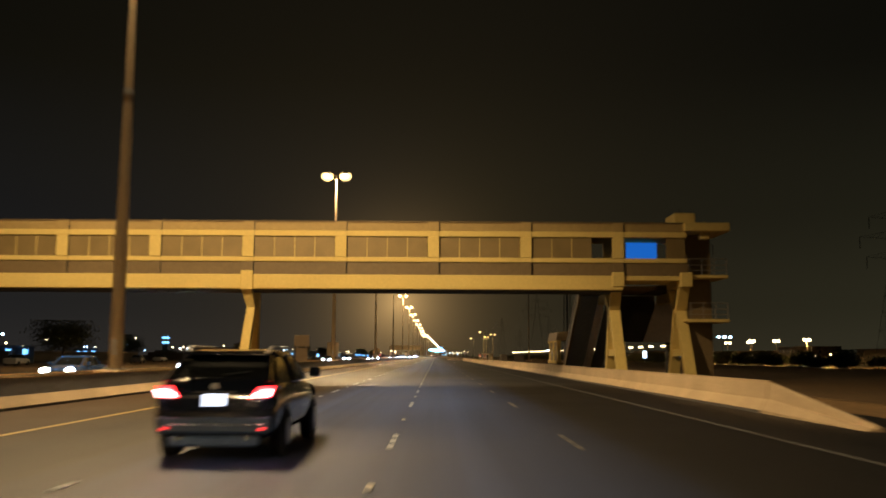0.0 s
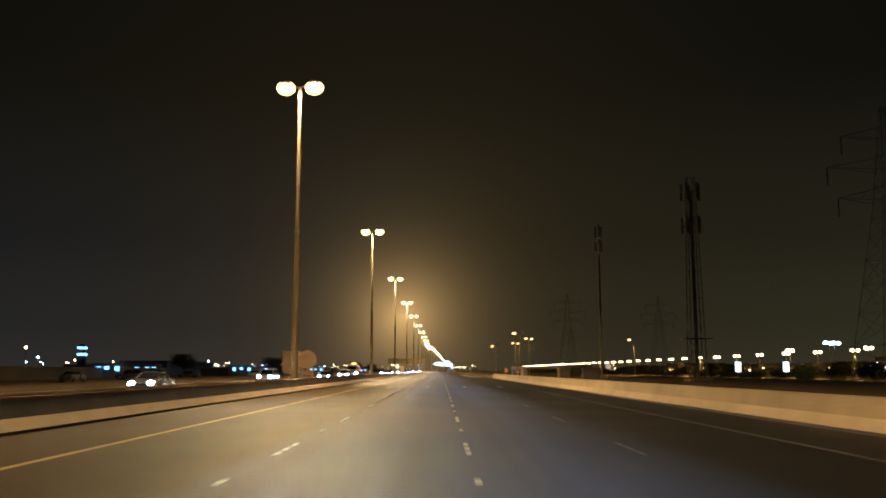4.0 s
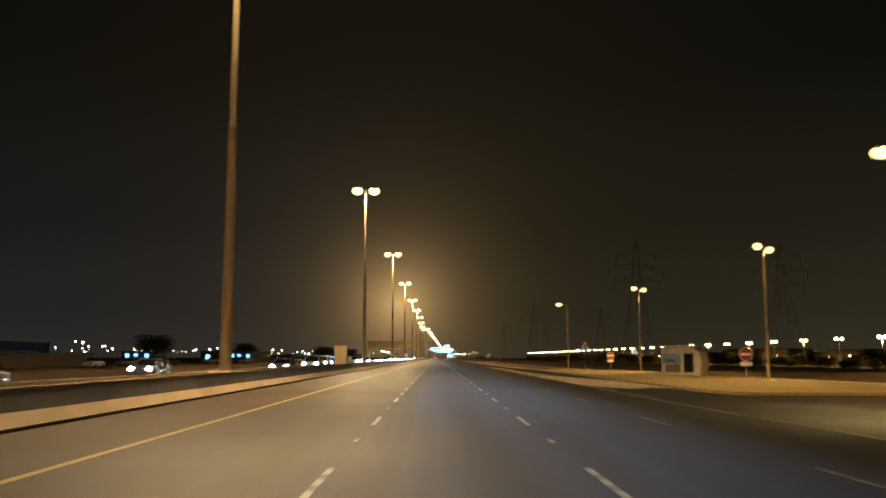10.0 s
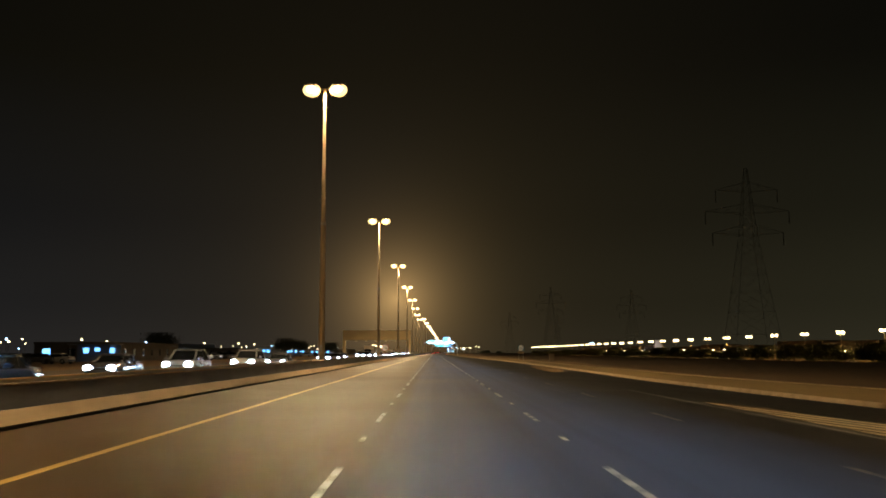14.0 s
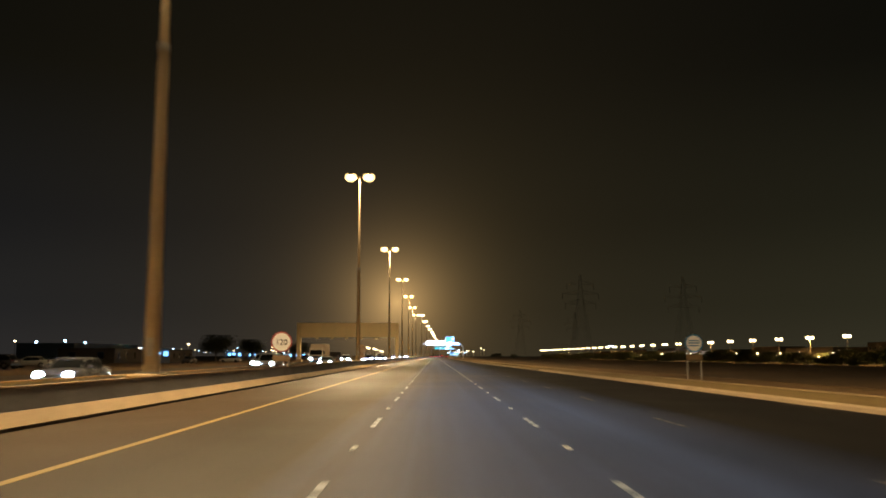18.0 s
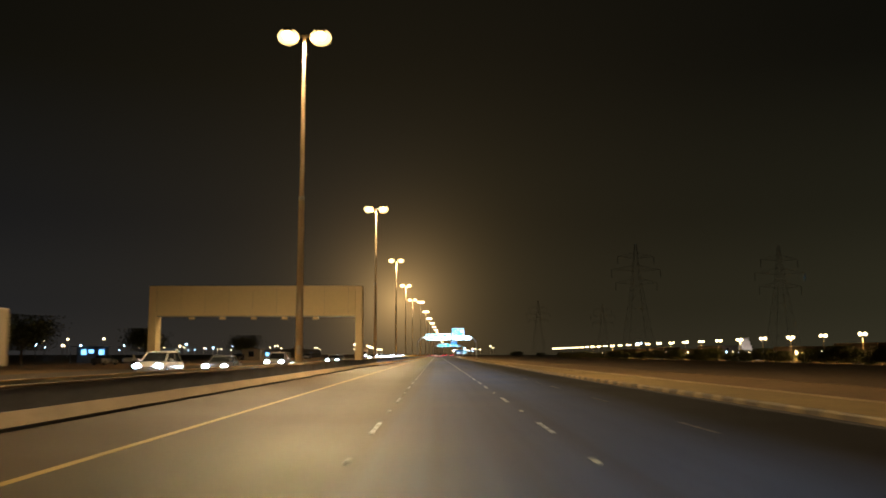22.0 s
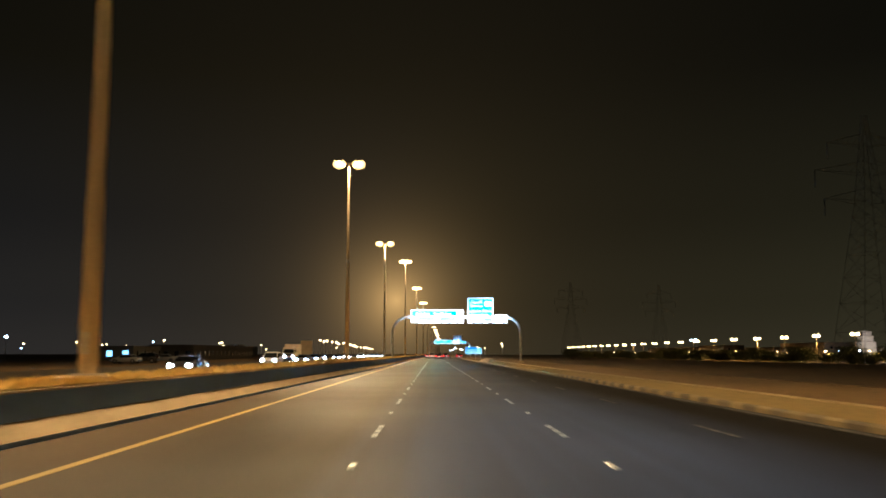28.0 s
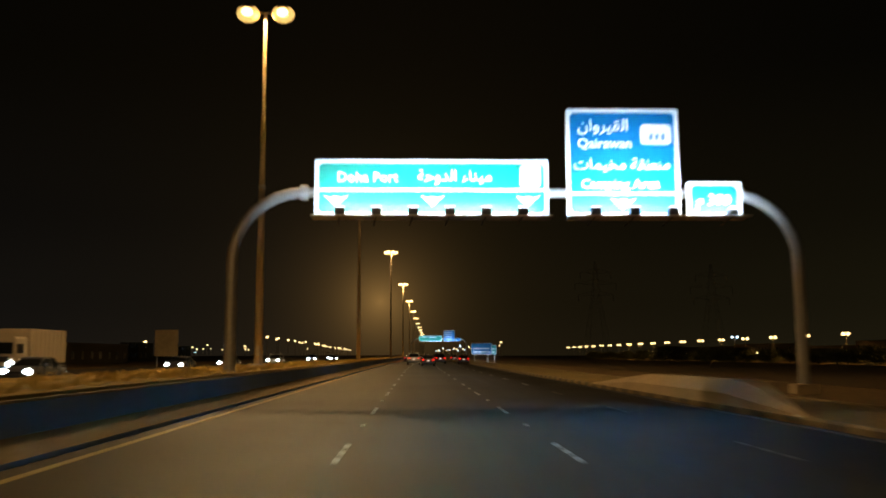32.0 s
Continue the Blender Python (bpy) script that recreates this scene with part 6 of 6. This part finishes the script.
        # headlamp blob enlarged to stand for its glare
        part("headlight", Shape().blob((sx * hw * 0.70, L / 2 - 0.10, 0.68 if kind == "sedan" else 0.80), 0.21, 0.14, 0.18, 12, 7), "head_lens" if lights == "front" else "glass", t, "bright white headlamp" if lights == "front" else "clear headlamp", True)
    part("rear_bumper", Shape().box(-hw * 0.9, hw * 0.9, -L / 2 - 0.05, -L / 2 + 0.12, z0 + 0.08, z0 + 0.34, 0.04), "bumper", t)
    part("front_bumper", Shape().box(-hw * 0.8, hw * 0.8, L / 2 - 0.14, L / 2 + 0.04, z0 + 0.05, z0 + 0.28, 0.04), "bumper", t)
    part("grille", Shape().box(-hw * 0.42, hw * 0.42, L / 2 - 0.12, L / 2 + 0.015, z0 + 0.30, z0 + 0.46, 0.02), "black", t)
    p = part("number_plate", Shape().box(-0.165, 0.165, -L / 2 - 0.045, -L / 2 - 0.02, 0.78 if kind != "sedan" else 0.66, 0.95 if kind != "sedan" else 0.80, 0.005), "plate" if lights == "rear" else "sign_white", t, "white number plate")
    if kind == "pickup":
        part("load_bed", Shape().box(-hw * 0.82, hw * 0.82, 0.1 - L / 2, 1.7 - L / 2, 1.10, 1.165), "black", t)
        part("tailgate_trim", Shape().box(-hw * 0.7, hw * 0.7, -L / 2 - 0.02, -L / 2 + 0.01, 0.95, 1.0), "chrome", t)
    if rails:
        for sx in (-1, 1):
            part("roof_rail", Shape().tube([(sx * 0.62, 0.75 - L / 2, roof - 0.05), (sx * 0.63, 0.95 - L / 2, roof + 0.035), (sx * 0.63, 2.4 - L / 2, roof + 0.035), (sx * 0.62, 2.65 - L / 2, roof - 0.05)], 0.025, 6), "steel", t)
        part("spoiler", Shape().box(-0.62, 0.62, 0.42 - L / 2, 0.72 - L / 2, roof - 0.09, roof - 0.04, 0.015), paint, t)
    if detail:
        part("plate_recess", Shape().box(-0.30, 0.30, -L / 2 - 0.03, -L / 2 - 0.005, 0.965, 0.99), "black", t)
        part("skid_plate", Shape().box(-0.66, 0.66, -L / 2 - 0.05, -L / 2 + 0.12, 0.20, 0.35, 0.03), "skid", t, "skid plate coloured blue for headlight")
        part("bumper_lip", Shape().box(-0.72, 0.72, -L / 2 - 0.075, -L / 2 - 0.03, 0.505, 0.525, 0.006), "chrome", t)
        for sx in (-1, 1):
            part("fog_reflector", Shape().box(sx * 0.70 - 0.055, sx * 0.70 + 0.055, -L / 2 - 0.066, -L / 2 - 0.04, 0.44, 0.475, 0.01), "reflector", t)
            part("brake_lamp", Shape().loft([[(sx * u, y - L / 2, z) for u, z in ((0.55, tb - 0.19), (0.80, tb - 0.175), (0.85, tb - 0.075), (0.72, tb - 0.07), (0.58, tb - 0.13))] for y in (-0.085, -0.03)]), "tail_core", t, "bright red brake lamp")
            part("exhaust", Shape().rod((sx * 0.48, -L / 2 - 0.09, 0.33), (sx * 0.48, -L / 2 + 0.1, 0.33), 0.04, 0.04, 10), "chrome", t)
        part("badge", Shape().rod((0, -L / 2 - 0.035, 1.06), (0, -L / 2 - 0.01, 1.06), 0.05, 0.05, 14), "rim", t, "plain round badge")
        part("wiper", Shape().rod((0.05, 0.22 - L / 2, 1.22), (0.45, 0.30 - L / 2, 1.27), 0.012, 0.012, 6), "black", t)
    return t


near = car("tall_suv", "car_black", "glossy black SUV with red tail lamps lit on the motorway", "rear", True, True)
near.matrix_basis = pose(1.06, 49.0, 0)
ahead = [car("pickup", "car_silver", "silver pickup truck with tail lamps lit", "rear"), car("sedan", "car_grey", "dark grey saloon with tail lamps lit", "rear"), car("suv", "car_red", "dark red SUV with tail lamps lit", "rear"), car("sedan", "car_red", "dark red saloon with tail lamps lit", "rear")]
for o, (x, y) in zip(ahead, ((0.6, 1113.0), (2.6, 1099.0), (5.0, 1128.5), (8.9, 1127.5))):
    o.matrix_basis = pose(x, y, 0)
for x, y, k in ((-1.0, 1180, 1), (2.4, 1210, 3), (6.6, 1235, 2), (10.2, 1200, 1), (4.2, 1285, 0)):
    copy_thing(ahead[k], pose(x, y, 0))

onco = [car("sedan", "car_grey", "dark grey saloon with bright headlamps on the oncoming road"), car("suv", "car_silver", "silver SUV with bright headlamps on the oncoming road"), car("sedan", "car_grey", "dark saloon with bright headlamps on the oncoming road"), car("suv", "car_white", "white SUV with bright headlamps on the oncoming road"), car("sedan", "car_blue", "blue saloon with bright headlamps on the oncoming road")]
SPOTS = ((-14.9, 81.2, 4), (-14.2, 102.3, 0), (-12.7, 125.2, 3), (-16.9, 208.3, 0), (-17.5, 252.7, 1), (-13.1, 271.9, 2), (-13.4, 299.0, 3), (-16.4, 352.5, 0), (-19.8, 385.4, 2), (-12.5, 400.5, 0), (-13.6, 436.4, 3), (-16.3, 447.6, 4), (-15.2, 467.8, 4), (-14.2, 490.4, 1), (-12.4, 513.3, 0), (-16.9, 485.3, 2), (-13.2, 504.1, 1), (-12.6, 559.2, 2), (-15.3, 569.4, 4), (-14.5, 579.7, 2), (-15.2, 593.1, 0), (-13.7, 633.2, 1), (-15.7, 640.9, 3), (-12.3, 665.1, 0), (-14.5, 683.0, 0), (-16.5, 731.5, 3), (-14.0, 738.0, 0), (-13.9, 759.7, 1), (-12.6, 794.5, 0), (-15.8, 828.5, 2), (-16.6, 921.2, 0), (-17.0, 956.7, 3), (-17.6, 984.8, 0), (-19.7, 1012.0, 4), (-20.0, 1026.8, 0), (-20.9, 1060.6, 2), (-20.6, 1080.7, 0), (-19.0, 1104.0, 3), (-19.4, 1152.5, 3), (-21.0, 1165.3, 2), (-19.0, 1194.3, 0), (-22.0, 1216.3, 1), (-12.2, 417.5, 1))
used = set()
for x, y, k in SPOTS:
    m = pose(x, y, 0.0, 0, 0, 180)
    if k in used:
        copy_thing(onco[k], m)
    else:
        onco[k].matrix_basis = m
        used.add(k)
# parked cars along the compounds and the far estate road
parked = [car("sedan", "car_white", "white saloon parked with its lamps off", "off"), car("suv", "car_grey", "grey SUV parked with its lamps off", "off")]
parked[0].matrix_basis, parked[1].matrix_basis = pose(-50, 640, 0, 0, 0, 80), pose(-51, 646, 0, 0, 0, 95)
for i, y in enumerate((652, 659, 668, 300, 307, 316, 470, 480, 560, 905, 1000, 1010, 1030)):
    copy_thing(parked[i % 2], pose(-50 + r.uniform(-2, 2), y, 0, 0, 0, 85 + r.uniform(-12, 12)))
simple = []
for paint in ("car_white", "car_grey"):
    L, hw, roof, belt, rad, stations, cab = CARS["sedan"]
    t = thing("car", (152.0, 385.0 + 8 * len(simple), fall(152)), "distant " + paint[4:] + " saloon parked beside the far road", "car", "far parked cars", turn=90)
    part("body", Shape().loft([[(x, y - L / 2, z) for x, z in section(hw * f, 0.24, top)] for y, top, f in stations]), paint, t)
    part("cabin_glass", Shape().loft([[(-0.8, -1.6, 0.95), (0.8, -1.6, 0.95), (0.8, 1.1, 0.95), (-0.8, 1.1, 0.95)], [(-0.62, -1.0, 1.45), (0.62, -1.0, 1.45), (0.62, 0.4, 1.45), (-0.62, 0.4, 1.45)]]), "glass", t)
    for sx in (-1, 1):
        for wy in (-1.5, 1.45):
            part("wheel", Shape().rod((sx * 0.7, wy, 0.33), (sx * 0.93, wy, 0.33), 0.33, 0.33, 12), "tyre", t)
    simple.append(t)
for i in range(20):
    copy_thing(simple[i % 2], pose(-46 + r.uniform(-9, 3), 150 + i * 38 + r.uniform(-10, 10), 0, 0, 0, r.choice((0, 90, 180)) + r.uniform(-12, 12)))
for i in range(30):
    copy_thing(simple[i % 2], pose(152 + r.uniform(-1, 1), 400 + i * 30 + r.uniform(-9, 9), fall(152), 0, 0, 90 + r.uniform(-8, 8)))


def truck(kind, label):
    t = thing("lorry", (0, 0, 0), label, "lorry", "vehicles on the motorway")
    part("chassis", Shape().box(-0.45, 0.45, -4.6, 3.2, 0.72, 0.98), "black", t)
    part("cab", Shape().loft([[(-1.2, y, 0.55), (1.2, y, 0.55), (1.22, y, 1.6), (1.14, y - k, 2.75), (1.0, y - k, 2.92), (-1.0, y - k, 2.92), (-1.14, y - k, 2.75), (-1.22, y, 1.6)] for y, k in ((2.1, 0), (4.2, 0.18))]), "tank", t, "cream cab")
    part("windscreen", Shape().loft([[(-1.05, 4.22, 1.68), (1.05, 4.22, 1.68), (0.98, 4.09, 2.5), (-0.98, 4.09, 2.5)], [(-1.05, 4.18, 1.68), (1.05, 4.18, 1.68), (0.98, 4.05, 2.5), (-0.98, 4.05, 2.5)]]), "glass", t)
    for sx in (-1, 1):
        part("side_window", Shape().box(min(sx * 1.17, sx * 1.225), max(sx * 1.17, sx * 1.225), 2.9, 3.9, 1.7, 2.4, 0.01), "glass", t)
        part("headlight", Shape().blob((sx * 0.88, 4.22, 0.92), 0.28, 0.14, 0.22, 12, 7), "head_lens", t, "bright white headlamp", True)
        part("mirror", Shape().box(sx * 1.36 - 0.1, sx * 1.36 + 0.1, 3.95, 4.05, 1.75, 2.35, 0.02), "black", t)
        for y in (3.2, -2.2, -3.4):
            wheel(t, sx * 1.02, y, 0.5, 0.32)
    part("bumper", Shape().box(-1.2, 1.2, 4.15, 4.32, 0.42, 0.78, 0.04), "bumper", t)
    part("grille", Shape().box(-0.8, 0.8, 4.19, 4.24, 1.1, 1.5, 0.02), "black", t)
    if kind == "tanker":
        ring = lambda y, k: [(1.15 * k * math.cos(a), y, 1.98 + 0.92 * k * math.sin(a)) for a in (2 * math.pi * i / 20 for i in range(20))]
        part("tank", Shape().loft([ring(-4.9, 0.8), ring(-4.7, 1), ring(1.6, 1), ring(1.8, 0.8)]), "tank", t, "cream oval water tank", True)
        part("walkway", Shape().box(-0.4, 0.4, -4.2, 1.2, 2.9, 2.98, 0.02), "steel", t)
        for sx in (-1, 1):
            part("red_band", Shape().box(min(sx * 1.13, sx * 1.19), max(sx * 1.13, sx * 1.19), -4.6, 1.5, 1.55, 1.72), "sign_red", t)
            for k in range(4):
                part("marker_lamp", Shape().box(min(sx * 1.19, sx * 1.23), max(sx * 1.19, sx * 1.23), -4.2 + k * 1.6, -3.9 + k * 1.6, 1.58, 1.68), "tail_lens", t)
        for y in (-4.0, -3.2, 1.4):
            part("beacon", Shape().box(-0.16, 0.16, y, y + 0.25, 2.98, 3.12, 0.03), "amber", t, "amber beacon")
    else:
        part("cargo_box", Shape().box(-1.25, 1.25, -4.9, 1.7, 1.0, 3.55, 0.04), "tank", t, "cream cargo box")
        for k in range(9):
            for sx in (-1, 1):
                part("rib", Shape().box(min(sx * 1.252, sx * 1.285), max(sx * 1.252, sx * 1.285), -4.7 + k * 0.78, -4.63 + k * 0.78, 1.05, 3.5), "tank", t)
    return t


truck("tanker", "cream tanker lorry with amber beacons and bright headlamps").matrix_basis = pose(-16.6, 347.3, 0, 0, 0, 180)
b = truck("box", "cream box lorry with bright headlamps on the oncoming road")
b.matrix_basis = pose(-19.0, 709.0, 0, 0, 0, 180)
copy_thing(b, pose(-29.0, 1046.0, 0, 0, 0, 180))
